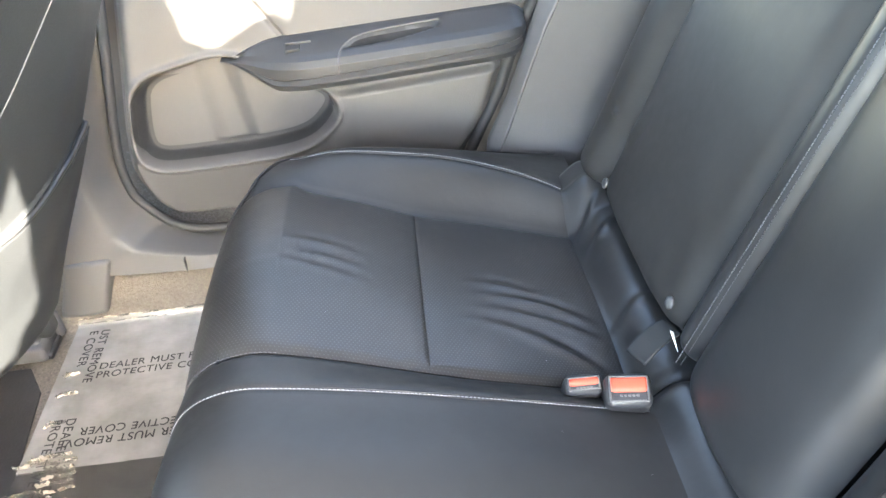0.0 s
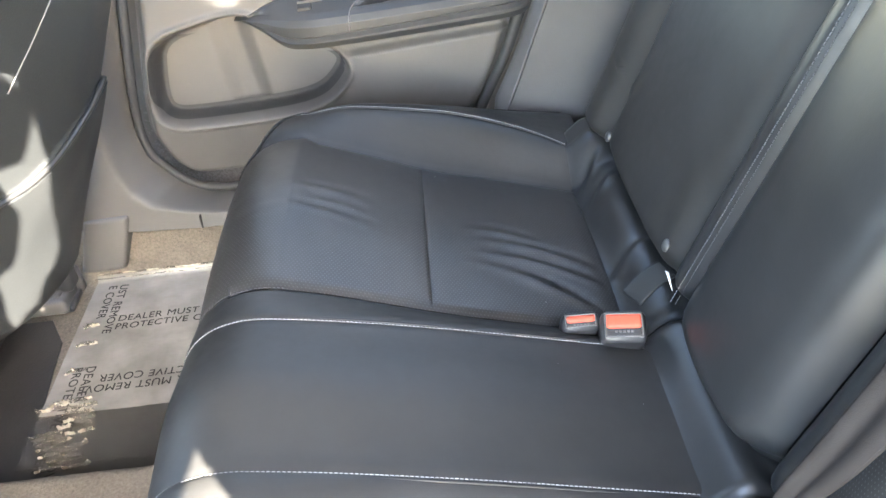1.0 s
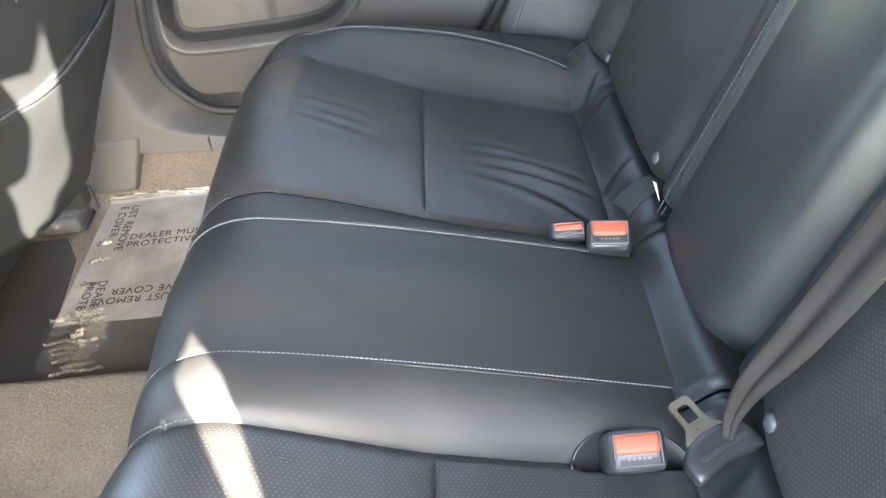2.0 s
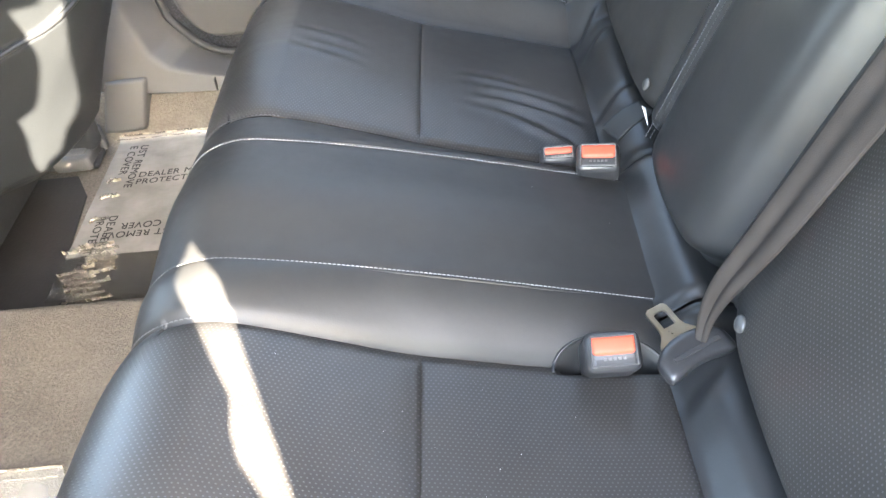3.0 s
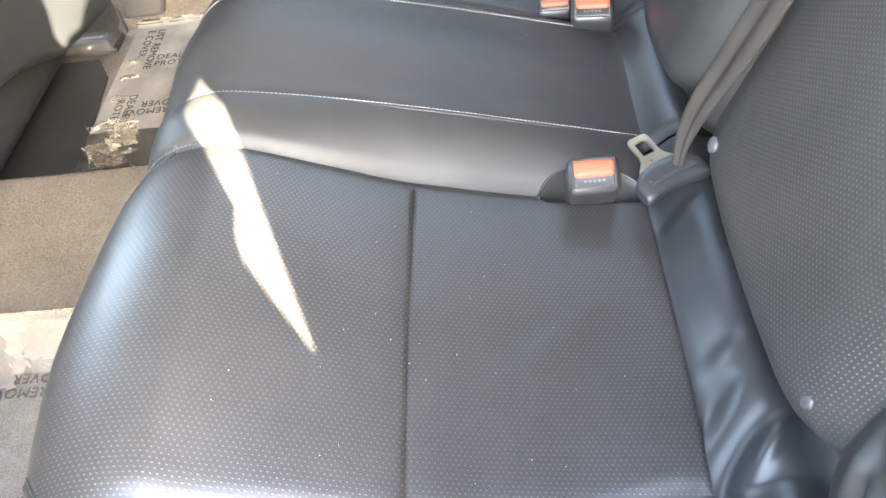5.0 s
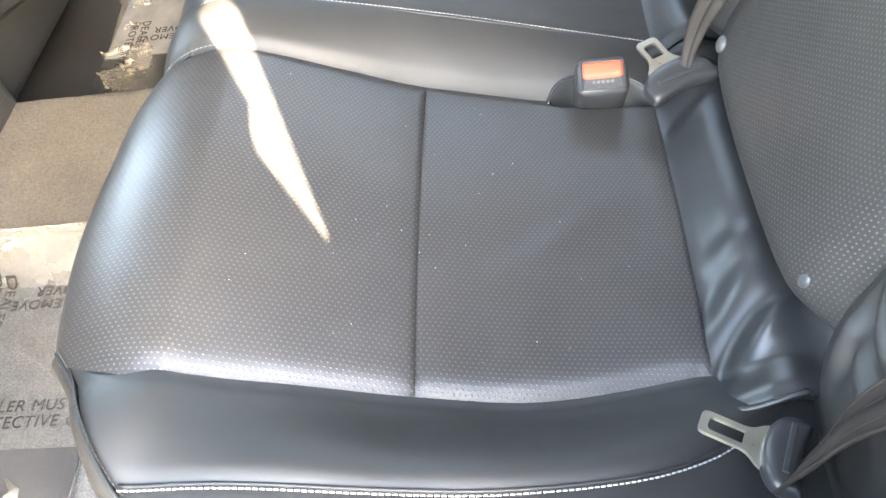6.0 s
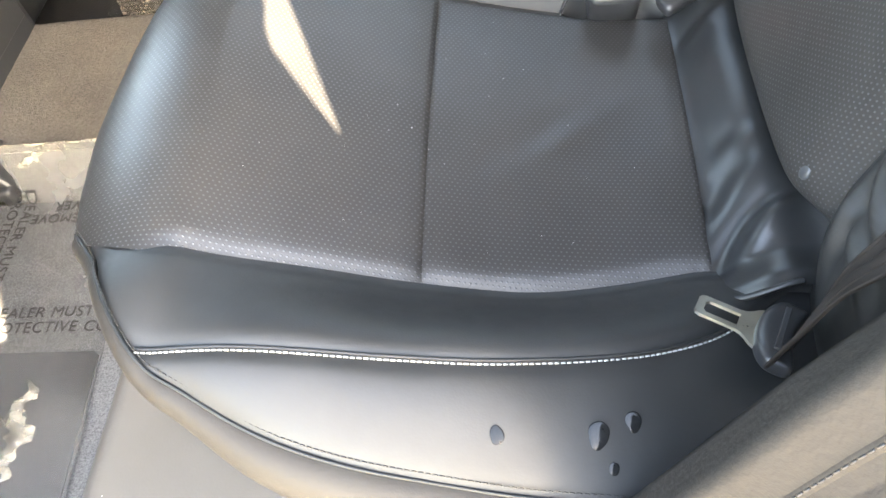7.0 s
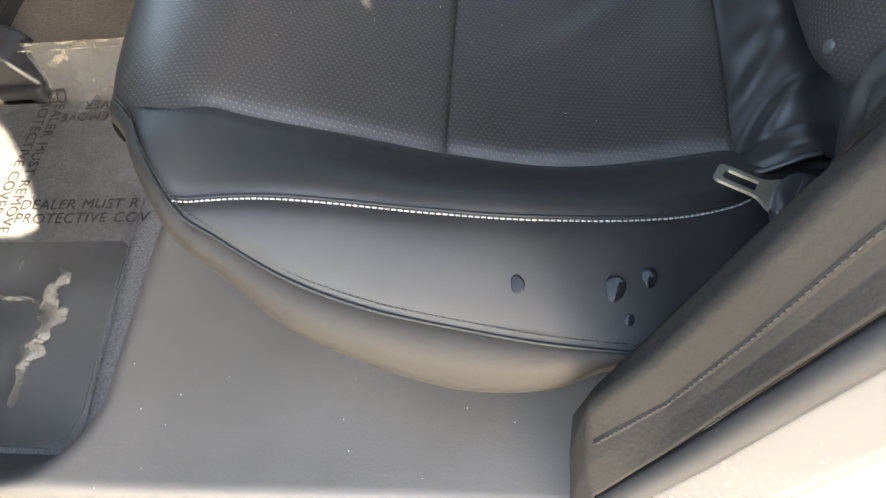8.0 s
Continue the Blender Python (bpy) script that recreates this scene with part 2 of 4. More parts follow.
    for i in range(k):
        bm.faces.new((low[i], low[(i + 1) % k], high[(i + 1) % k], high[i]))
    bmesh.ops.recalc_face_normals(bm, faces=bm.faces)
    if bevel:
        bmesh.ops.bevel(bm, geom=list(top.edges), offset=bevel, segments=3, affect="EDGES", profile=0.5)


def tube_mesh(points, r, sides=8):
    """Vertices and faces of a round cord along points."""
    pts = [Vector(p) for p in points]
    verts, faces = [], []
    up = Vector((0.13, 0.27, 0.95))
    for i, p in enumerate(pts):
        d = (pts[min(i + 1, len(pts) - 1)] - pts[max(i - 1, 0)]).normalized()
        a = d.cross(up).normalized()
        b = a.cross(d)
        for k in range(sides):
            t = 2 * math.pi * k / sides
            verts.append(p + r * (math.cos(t) * a + math.sin(t) * b))
    for i in range(len(pts) - 1):
        for k in range(sides):
            faces.append((i * sides + k, i * sides + (k + 1) % sides, (i + 1) * sides + (k + 1) % sides, (i + 1) * sides + k))
    faces.append(tuple(range(sides))[::-1])
    faces.append(tuple((len(pts) - 1) * sides + k for k in range(sides)))
    return verts, faces


def cord(name, points, r, mat, parent, label="", sides=8):
    v, f = tube_mesh(points, r, sides)
    return mesh_object(name, v, f, mat, parent, label)


def along(points, step):
    """Points at even steps along a polyline, with the direction at each."""
    pts = [Vector(p) for p in points]
    out, carry = [], 0.0
    for a, b in zip(pts, pts[1:]):
        d = (b - a).length
        s = carry
        while s < d:
            out.append((a + (b - a) * (s / d), (b - a).normalized()))
            s += step
        carry = s - d
    return out


def stitches(name, points, up, parent, pitch=0.0052, length=0.0036, r=0.00055, mat=None):
    """A row of single thread stitches lying on a seam, joined into one part."""
    verts, faces = [], []
    for p, d in along(points, pitch):
        q = p + Vector(up) * 0.0006
        v, f = tube_mesh([q - d * length / 2 - Vector(up) * 0.0005, q - d * length / 5, q + d * length / 5, q + d * length / 2 - Vector(up) * 0.0005], r, 5)
        k = len(verts)
        verts += v
        faces += [tuple(k + i for i in fc) for fc in f]
    ob = mesh_object(name, verts, faces, mat or THREAD, parent, "row of pale thread stitches")
    ob["kind"] = "stuff"
    return ob


# ---- the car's shell and the ground outside ----
def slab(name, lo, hi, mat, label, category, bevel=0.01, kind="structure"):
    bm = bmesh.new()
    box(bm, lo, hi, bevel=bevel)
    return tagged(part(name, bm, mat, None), label, category, kind=kind)


tagged(grid("ground", lambda u, v: ((u - 0.5) * 400, (v - 0.5) * 400, -0.36), 4, 4, ASPHALT), "worn grey asphalt ground of a parking lot", "ground", kind="structure")

# unseen screen added beside the car; its cut outlines shape the sun patches
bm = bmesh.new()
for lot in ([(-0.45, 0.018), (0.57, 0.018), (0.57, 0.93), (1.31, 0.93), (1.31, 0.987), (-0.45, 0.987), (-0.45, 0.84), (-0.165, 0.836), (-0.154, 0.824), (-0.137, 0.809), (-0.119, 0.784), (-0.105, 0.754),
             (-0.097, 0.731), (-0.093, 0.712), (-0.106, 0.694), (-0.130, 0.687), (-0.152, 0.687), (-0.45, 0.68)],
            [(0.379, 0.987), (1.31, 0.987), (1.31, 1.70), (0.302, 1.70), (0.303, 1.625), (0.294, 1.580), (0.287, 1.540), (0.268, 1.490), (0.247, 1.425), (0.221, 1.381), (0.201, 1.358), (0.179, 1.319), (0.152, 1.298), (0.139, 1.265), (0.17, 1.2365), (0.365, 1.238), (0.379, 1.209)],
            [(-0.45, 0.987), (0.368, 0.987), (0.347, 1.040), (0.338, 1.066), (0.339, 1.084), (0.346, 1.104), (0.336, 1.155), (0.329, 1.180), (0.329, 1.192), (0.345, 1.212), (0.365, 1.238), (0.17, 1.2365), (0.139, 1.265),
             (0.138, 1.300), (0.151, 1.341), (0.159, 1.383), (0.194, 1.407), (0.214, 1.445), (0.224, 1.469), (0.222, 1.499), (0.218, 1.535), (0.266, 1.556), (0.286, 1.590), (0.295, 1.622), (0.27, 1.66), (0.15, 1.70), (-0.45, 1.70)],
            # this board's notch shapes the sun patch on the far door
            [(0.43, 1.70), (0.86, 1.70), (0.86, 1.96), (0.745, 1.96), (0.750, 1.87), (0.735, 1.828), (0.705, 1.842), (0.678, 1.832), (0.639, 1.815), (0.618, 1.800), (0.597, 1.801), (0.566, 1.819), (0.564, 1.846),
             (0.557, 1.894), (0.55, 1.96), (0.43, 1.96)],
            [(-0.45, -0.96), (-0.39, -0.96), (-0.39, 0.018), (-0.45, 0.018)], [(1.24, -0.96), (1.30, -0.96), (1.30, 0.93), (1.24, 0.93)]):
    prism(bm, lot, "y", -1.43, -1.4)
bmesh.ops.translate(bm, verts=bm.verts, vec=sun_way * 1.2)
tagged(part("sun_screen", bm, SCREEN_PAINT), "added unseen screen on posts, cut to shape the sun patches", "wall", kind="structure")

# the gap in the roof is added to let sun reach the far door
bm = bmesh.new()
for lo, hi in (((-1.30, -0.63), (0.07, 0.64)), ((0.33, -0.63), (0.72, 0.64)), ((0.07, -0.63), (0.33, -0.46)), ((0.07, -0.24), (0.33, 0.64))):
    box(bm, (*lo, 1.16), (*hi, 1.21))
tagged(part("ceiling", bm, HEADLINER), "tan-grey cloth headliner under the car roof, opened for a sun patch", "ceiling", kind="structure")
slab("wall_front", (-1.62, -0.72, -0.05), (-1.55, 0.72, 0.82), TRIM_DARK, "dark plastic dashboard wall at the front of the cabin", "wall")
slab("wall_front_door", (-1.55, -0.78, -0.05), (-0.62, -0.71, 0.60), TRIM, "grey closed front door panel", "wall")
slab("wall_far_front_door", (-1.55, 0.80, -0.05), (-0.60, 0.87, 0.70), TRIM, "grey closed front door panel", "wall")
slab("pillar_far", (-0.60, 0.73, 0.50), (-0.46, 0.80, 1.12), TRIM, "grey plastic pillar trim between the doors", "pillar", 0.02)
slab("pillar_near", (-0.62, -0.76, 0.02), (-0.50, -0.69, 1.12), TRIM, "grey plastic pillar trim between the doors", "pillar", 0.02)
slab("pillar_rear_far", (0.50, 0.60, 0.5), (0.95, 0.68, 1.12), TRIM, "grey plastic rear pillar trim", "pillar", 0.02)
slab("pillar_rear_near", (0.50, -0.68, 0.5), (0.95, -0.60, 1.12), TRIM, "grey plastic rear pillar trim", "pillar", 0.02)
slab("parcel_shelf", (0.45, -0.62, 0.76), (1.15, 0.62, 0.79), TRIM_DARK, "dark parcel shelf behind the rear seat", "shelf")
slab("wall_rear", (0.62, -0.70, -0.05), (0.68, 0.70, 0.76), TRIM_DARK, "dark panel behind the rear seat back", "wall")
slab("underbody", (-1.6, -0.66, -0.09), (0.66, 0.84, -0.05), TRIM_DARK, "dark steel floor pan under the carpet", "floor pan")

slab("door_open", (-0.03, -0.86, -0.02), (0.03, 0.0, 0.60), TRIM_DARK, "dark inner panel of the opened near rear door", "car door", 0.02).matrix_world = pose(-0.60, -0.80, 0, 0, 0, -14)
slab("window_far_rear", (-0.46, 0.755, 0.60), (0.50, 0.759, 1.16), PRIVACY, "very dark tinted side window glass", "window", 0.0)
slab("window_far_front", (-1.55, 0.805, 0.70), (-0.60, 0.809, 1.16), TINT, "dark tinted side window glass", "window", 0.0)
slab("window_rear", (0.96, -0.60, 0.79), (0.964, 0.60, 1.16), TINT, "dark tinted rear window glass", "window", 0.0)
# unseen pane over the opening added for the door's sun patch
slab("added_roof_glass", (0.064, -0.466, 1.212), (0.336, -0.234, 1.216), PRIVACY, "dark tinted glass over the roof opening added for sunlight", "window", 0.0)
slab("windscreen", (-1.50, -0.70, 0.82), (-1.496, 0.70, 1.16), CLEAR_GLASS, "clear windscreen glass", "window", 0.0)


# ---- floor and tunnel ----
def floor_z(x, y):
    hump = 0.062 * smooth((0.180 - abs(y - 0.04)) / 0.05)
    side = 0.085 * smooth((y - 0.645) / 0.05)
    rise = 0.10 * smooth((x + 0.36) / 0.08)
    return 0.022 + hump + max(side, rise) + 0.0012 * noise.noise((x * 60, y * 60, 1.0))


def floor_at(u, v):
    x, y = -1.5 + 1.25 * u, -0.62 + 1.33 * v
    return (x, y, floor_z(x, y))


tagged(grid("floor", floor_at, 170, 190, CARPET), "worn grey-brown carpet over the footwells and centre tunnel", "carpet", kind="structure")


# ---- rear seat cushion ----
def zp(x):
    return 0.31 - 0.17 * x


H_MID = [(-0.19, 0.055), (-0.1, 0.054), (0.016, 0.043), (0.129, 0.027), (0.207, 0.014)]
H4 = [(-0.19, 0.046), (-0.1, 0.044), (0.016, 0.034), (0.129, 0.020), (0.207, 0.010)]
H3 = [(-0.2, 0.041), (-0.14, 0.033), (-0.07, 0.015), (0, -0.002), (0.12, -0.014), (0.205, -0.011)]
H3_FAR = [(-0.2, 0.041), (-0.14, 0.036), (-0.07, 0.024), (0, 0.009), (0.12, -0.010), (0.205, -0.018)]
H2 = [(-0.2, 0.033), (-0.17, 0.028), (-0.13, 0.015), (-0.07, 0.002), (0, -0.016), (0.083, -0.023), (0.15, -0.019), (0.205, -0.012)]
H2_FAR = [(-0.2, 0.033), (-0.17, 0.028), (-0.13, 0.015), (-0.07, 0.002), (0, -0.015), (0.083, -0.025), (0.195, -0.031)]
H1 = [(-0.17, 0.016), (-0.1, 0.033), (0, 0.033), (0.06, 0.030), (0.14, 0.020), (0.2, 0.010), (0.24, 0.006)]
H0 = [(-0.229, 0.0), (-0.167, 0.014), (-0.1, 0.008), (0, 0.002), (0.2, 0.0)]
S4, S3 = 0.091, 0.153              # seams of the near half
S4_FAR, S3_FAR = 0.083, 0.142      # and of the far half
S2 = [(-0.24, 0.452), (-0.21, 0.468), (-0.17, 0.476), (-0.07, 0.473), (0, 0.470), (0.083, 0.467), (0.195, 0.448)]
S1 = [(-0.17, 0.550), (-0.1, 0.552), (0, 0.553), (0.06, 0.550), (0.14, 0.535), (0.19, 0.515), (0.222, 0.492), (0.25, 0.470)]
S0 = [(-0.248, 0.430), (-0.229, 0.461), (-0.211, 0.491), (-0.167, 0.553), (-0.134, 0.573), (-0.086, 0.596), (-0.039, 0.609), (0.013, 0.616), (0.08, 0.622), (0.24, 0.622)]
NOSE_X, NOSE_R = -0.158, 0.100
NOSE_SWELL = [(0.14, 0.0), (0.2, 0.013), (0.276, 0.017), (0.341, 0.021), (0.392, 0.019), (0.435, 0.014), (0.455, 0.008), (0.48, 0.0)]     # how far the near nose stands forward


def mixed(a, b, t, lift=0.0):
    return a + (b - a) * smooth(t) + lift * 4 * t * (1 - t)


def seat_height(x, y):
    """Height of the cover above the seat's sloping base plane."""
    ay, far = abs(y), y > 0
    s4, s3 = (S4_FAR, S3_FAR) if far else (S4, S3)
    h3, h2 = table(x, H3_FAR if far else H3), table(x, H2_FAR if far else H2)
    s2, s1, s0 = table(x, S2), table(x, S1), table(x, S0)
    if ay <= s4:
        return mixed(table(x, H_MID), table(x, H4), ay / s4)
    if ay <= s3:
        t = (ay - s4) / (s3 - s4)
        return mixed(table(x, H4), h3, t, 0.001) if far else table(x, H4) * (1 - t) + h3 * t + 0.0065 * 4 * t * (1 - t)
    if ay <= s2:
        t = (ay - s3) / (s2 - s3)
        return h3 * (1 - t) + h2 * t + 0.010 * 4 * t * (1 - t)
    if x > -0.17 and ay <= s1:
        return mixed(h2, table(x, H1), (ay - s2) / (s1 - s2), 0.007)
    if x > -0.17:
        t = (ay - s1) / max(1e-6, s0 - s1)
        return table(x, H1) + (table(x, H0) - table(x, H1)) * t * t
    return mixed(h2, table(x, H0), (ay - s2) / max(1e-6, s0 - s2), 0.004)


def seat_point(s, y):
    """A point of the cover, s metres forward of the back seam, y across: over the top, round the nose and down the front."""
    x = 0.205 - s
    if x >= NOSE_X:
        e = ((x - 0.158) / 0.050) ** 2 + ((y + 0.160) / 0.028) ** 2
        return Vector((x, y, zp(x) + seat_height(x, y) - 0.015 * smooth((1 - e) / 0.4) * smooth((y + 0.164) / 0.008)))
    over = NOSE_X - x
    z0 = zp(NOSE_X) + seat_height(NOSE_X, y)
    if over < 0.09:
        phi, rest = math.asin(over / NOSE_R), 0.0
    else:
        phi = min(math.asin(0.9) + (over - 0.09) / NOSE_R, 1.6)
        rest = max(0.0, over - 0.09 - (1.6 - math.asin(0.9)) * NOSE_R)
    px = NOSE_X - NOSE_R * math.sin(phi) + rest * 0.12 - table(-y, NOSE_SWELL) * smooth(phi / 1.0)
    pz = z0 + 0.17 * NOSE_R * math.sin(phi) - NOSE_R * (1 - math.cos(phi)) - rest
    return Vector((px, y, pz))


S_NOSE = 0.205 - NOSE_X
S_END = S_NOSE + 0.27


def seam_y(k, s, side=-1):
    x = 0.205 - s
    if k == 4:
        return S4_FAR if side > 0 else S4
    if k == 3:
        return S3_FAR if side > 0 else S3
    if k == 2:
        return table(x, S2) if x >= -0.24 else 0.452 - 0.3 * min(0.1, -0.24 - x)
    if k == 1:
        return min(table(x, S1), table(x, S0)) if x > -0.17 else table(x, S0)
    return table(x, S0)


def wrinkle(cx, cy, length, width, angle, depth):
    c, sn = math.cos(angle), math.sin(angle)

    def f(x, y):
        a, b = (x - cx) * c + (y - cy) * sn, -(x - cx) * sn + (y - cy) * c
        b += 0.12 * a * a / length
        return depth * math.exp(-(a / length) ** 2) * (math.exp(-(b / width) ** 2) - 0.8 * math.exp(-((b - width * 1.4) / width) ** 2))
    return f


WRINKLES = [wrinkle(-0.115, 0.335, 0.035, 0.006, -0.10, 0.0018), wrinkle(-0.105, 0.305, 0.030, 0.006, -0.15, 0.0016), wrinkle(-0.12, 0.285, 0.05, 0.007, -0.18, 0.0014),
            wrinkle(-0.15, 0.47, 0.012, 0.004, -0.5, 0.0030), wrinkle(0.13, 0.27, 0.045, 0.007, -0.30, 0.0028), wrinkle(0.135, 0.24, 0.05, 0.007, -0.35, 0.0030),
            wrinkle(0.12, 0.21, 0.05, 0.008, -0.45, 0.0028), wrinkle(0.15, 0.185, 0.04, 0.007, -0.6, 0.0025), wrinkle(0.09, 0.30, 0.03, 0.008, -0.2, 0.0022),
            wrinkle(0.10, -0.33, 0.05, 0.012, 0.9, 0.0010), wrinkle(0.06, -0.36, 0.05, 0.012, 0.8, 0.0008)]


def cover_patch(name, ka, kb, side, s0, s1, mat, parent, label="", nu=60, nv=26, groove=(0.006, 0.006), ends=(0.0, 0.0), clip=None, roll=0.006, sag=0.0):
    """One panel of the cover between two seams; side mirrors it. groove: how deep its long edges sink; ends: the short ones."""
    def at(u, v):
        s = s0 + (s1 - s0) * u
        a, b = seam_y(ka, s, side), seam_y(kb, s, side)
        if ka == 4 or ka == 2:
            a -= 0.005
        ay = a + (b - a) * v
        if clip:
            s_lim = clip(ay)
            s = s0 + (s_lim - s0) * u
        p = seat_point(s, side * ay)
        da, db = v * abs(b - a), (1 - v) * abs(b - a)
        de, df = u * abs(s1 - s0), (1 - u) * abs(s1 - s0)
        dip = groove[0] * math.exp(-(da / 0.006) ** 2) + groove[1] * math.exp(-(db / roll) ** 2) * (smooth((S_NOSE + 0.05 - s) / 0.06) if roll > 0.01 else 1.0)
        mid = smooth(min(da, db) / 0.022)
        dip += mid * ends[0] * (0.6 * math.exp(-(de / 0.0018) ** 2) + 0.4 * math.exp(-(de / 0.011) ** 2)) + mid * ends[1] * (0.6 * math.exp(-(df / 0.0018) ** 2) + 0.4 * math.exp(-(df / 0.011) ** 2))
        if s < S_NOSE + 0.05:
            p.z -= dip
        else:
            p.x += dip
        p.z -= sag * math.sin(math.pi * v ** 1.4) * smooth(u / 0.2) * smooth((1 - u) / 0.3)
        for w in WRINKLES:
            p.z += w(p.x, p.y)
        p.z += 0.0012 * noise.noise((p.x * 14, p.y * 14, 3.0 + side))
        return p

    def uv(u, v):
        s = s0 + (s1 - s0) * u
        a = seam_y(ka, s, side)
        return (s, a + (seam_y(kb, s, side) - a) * v)
    return grid(name, at, nu, nv, mat, parent, label, uv, flip=side < 0)


def centre_patch(parent):
    def at(u, v):
        s, y = -0.006 + (S_END + 0.006) * u, -S4 + (S4 + S4_FAR) * v
        p = seat_point(s, y)
        d = min(v, 1 - v) * 2 * S4
        dip = 0.0016 * math.exp(-(d / 0.0035) ** 2)
        if s < S_NOSE + 0.05:
            p.z -= dip
        else:
            p.x += dip
        p.z += 0.001 * noise.noise((p.x * 11, p.y * 11, 9.0))
        return p
    return grid("centre_panel", at, 160, 44, LEATHER, parent, "smooth black leather centre panel")


bench = thing("rear_bench_seat", "black leather rear bench seat with perforated panels and white stitching", "car seat")
bm = bmesh.new()
box(bm, (-0.15, -0.50, 0.10), (0.33, 0.50, 0.225), bevel=0.02)
cushion = part("cushion", bm, LEATHER, bench, "black leather cushion with perforated seats")
centre_patch(cushion)
CREASE = 0.208
for side in (1, -1):
    cover_patch("inner_bolster", 4, 3, side, 0.0, S_END, LEATHER, cushion, "", 200, 40, (0.0036, 0.005))
    cover_patch("insert_rear", 3, 2, side, 0.0, CREASE, LEATHER_HOLES, cushion, "perforated black leather panel", 110, 90, (0.004, 0.006 if side < 0 else 0.005), (0.003, 0.0035), roll=0.0115 if side < 0 else 0.006)
    cover_patch("insert_front", 3, 2, side, CREASE, S_END, LEATHER_HOLES, cushion, "perforated black leather panel", 190, 60, (0.004, 0.006 if side < 0 else 0.005), (0.0045, 0.0), roll=0.0115 if side < 0 else 0.006)
    cover_patch("outer_bolster", 2, 1, side, -0.10 if side < 0 else 0.0, 0.434, LEATHER, cushion, "", 66, 18, (0.004, 0.003), (0.003, 0.0))
    cover_patch("edge_panel", 1, 0, side, -0.10 if side < 0 else -0.03, 0.372, LEATHER, cushion, "", 60, 24, (0.002, 0.001), sag=0.0018 if side < 0 else 0.0)

    # the band that falls from the piping to the sill, and the piping itself
    rim = []
    for x in [0.22 - 0.006 * k for k in range(0, 80)]:
        if x < -0.248:
            break
        if x < NOSE_X:
            rim.append(seat_point(0.205 - x, side * table(x, S0)))
        else:
            rim.append(Vector((x, side * table(x, S0), zp(x) + table(x, H0))))

    def band(u, v, rim=rim, side=side):
        """It swells out below the piping, turns under, and falls back towards the sill."""
        k = u * (len(rim) - 1)
        i = min(int(k), len(rim) - 2)
        p = rim[i].lerp(rim[i + 1], k - i)
        d = (rim[min(i + 1, len(rim) - 1)] - rim[max(i - 1, 0)]).normalized()
        out = Vector((d.y, -d.x, 0)).normalized()
        if out.y * side < 0:
            out = -out
        swell = table(p.x, [(-0.24, 0.009), (-0.176, 0.011), (-0.13, 0.014), (-0.09, 0.019), (-0.05, 0.021), (0.01, 0.024), (0.05, 0.021), (0.08, 0.015), (0.115, 0.004), (0.2, 0.004)])
        a = min(1.0, v / 0.7) * radians(150)
        tail = max(0.0, v - 0.7) / 0.3
        return p + out * (swell * math.sin(a) - 0.035 * tail) - Vector((0, 0, 0.002 + 1.25 * swell * (1 - math.cos(a)) + 0.09 * tail))
    grid("side_band", band, 90, 30, BAND_LIT if side < 0 else LEATHER, cushion, "leather band below the piping, tinted warm for ground light" if side < 0 else "", flip=side < 0)
    cord("piping", rim, 0.0012, VINYL, cushion, "thin dark leather piping")
    stitches("stitching", [p + Vector((0, -side * 0.004, 0.003)) for p in rim], (0, 0, 1), cushion, 0.0042, 0.003, 0.0004, THREAD_DARK)

    # white stitched seams
    line = [seat_point(s, side * (seam_y(4, s, side) + 0.001)) + Vector((0, 0, -0.0012)) for s in [k * 0.006 for k in range(0, 90)] if s < S_END - 0.1]
    cord("welt", [p + Vector((0, side * 0.0030, -0.0004)) for p in line], 0.0014, LEATHER, cushion, "raised leather welt", 6)
    stitches("white_stitching", line, (0, 0, 1), cushion, 0.0040, 0.0029, 0.00045)
    stitches("stitching", [seat_point(s, side * (seam_y(3, s, side) - 0.002)) + Vector((0, 0, -0.0012)) for s in [0.355 + 0.006 * k for k in range(22)]], (-0.6, 0, 0.8), cushion, 0.0046, 0.0031, 0.00042, THREAD_GREY)
    line = [seat_point(s, side * (seam_y(1, s) + 0.001)) + Vector((0, 0, -0.0008)) for s in [k * 0.006 for k in range(0, 63)]]
    cord("welt", [p + Vector((0, -side * 0.0030, -0.0004)) for p in line], 0.0014, LEATHER, cushion, "raised leather welt", 6)
    stitches("white_stitching", line, (0, 0, 1), cushion, 0.0040, 0.0027, 0.00062)


# the rear apron between cushion and back, in three lengths
def apron(name, y0, y1, mat, label, seed, folds):
    def at(u, v):
        y = y0 + (y1 - y0) * v
        z0 = zp(0.205) + seat_height(0.204, y) - 0.004
        x = 0.203 + 0.085 * u
        z = z0 + (0.305 - z0) * (0.55 * u + 0.45 * u * u) + 0.016 * math.sin(math.pi * min(1, u * 1.15)) ** 2
        edge = min(v, 1 - v) * abs(y1 - y0)
        z -= 0.006 * math.exp(-(edge / 0.008) ** 2)
        for w in folds:
            z += w(x, y)
        z += 0.0010 * noise.noise((x * 26, y * 20, seed))
        return (x, y, z)
    ob = grid(name, at, 56, 170, mat, cushion, label, flip=y1 < y0)
    return ob


apron("apron", 0.113, 0.552, LEATHER_SHINY, "smooth leather tuck strip", 1.0, [wrinkle(0.235, 0.45, 0.03, 0.007, 0.9, 0.005), wrinkle(0.24, 0.40, 0.03, 0.007, 0.8, 0.003), wrinkle(0.235, 0.24, 0.03, 0.008, 0.5, 0.003)])
apron("apron", -0.110, 0.110, LEATHER_SHINY, "smooth leather tuck strip", 2.0, [])
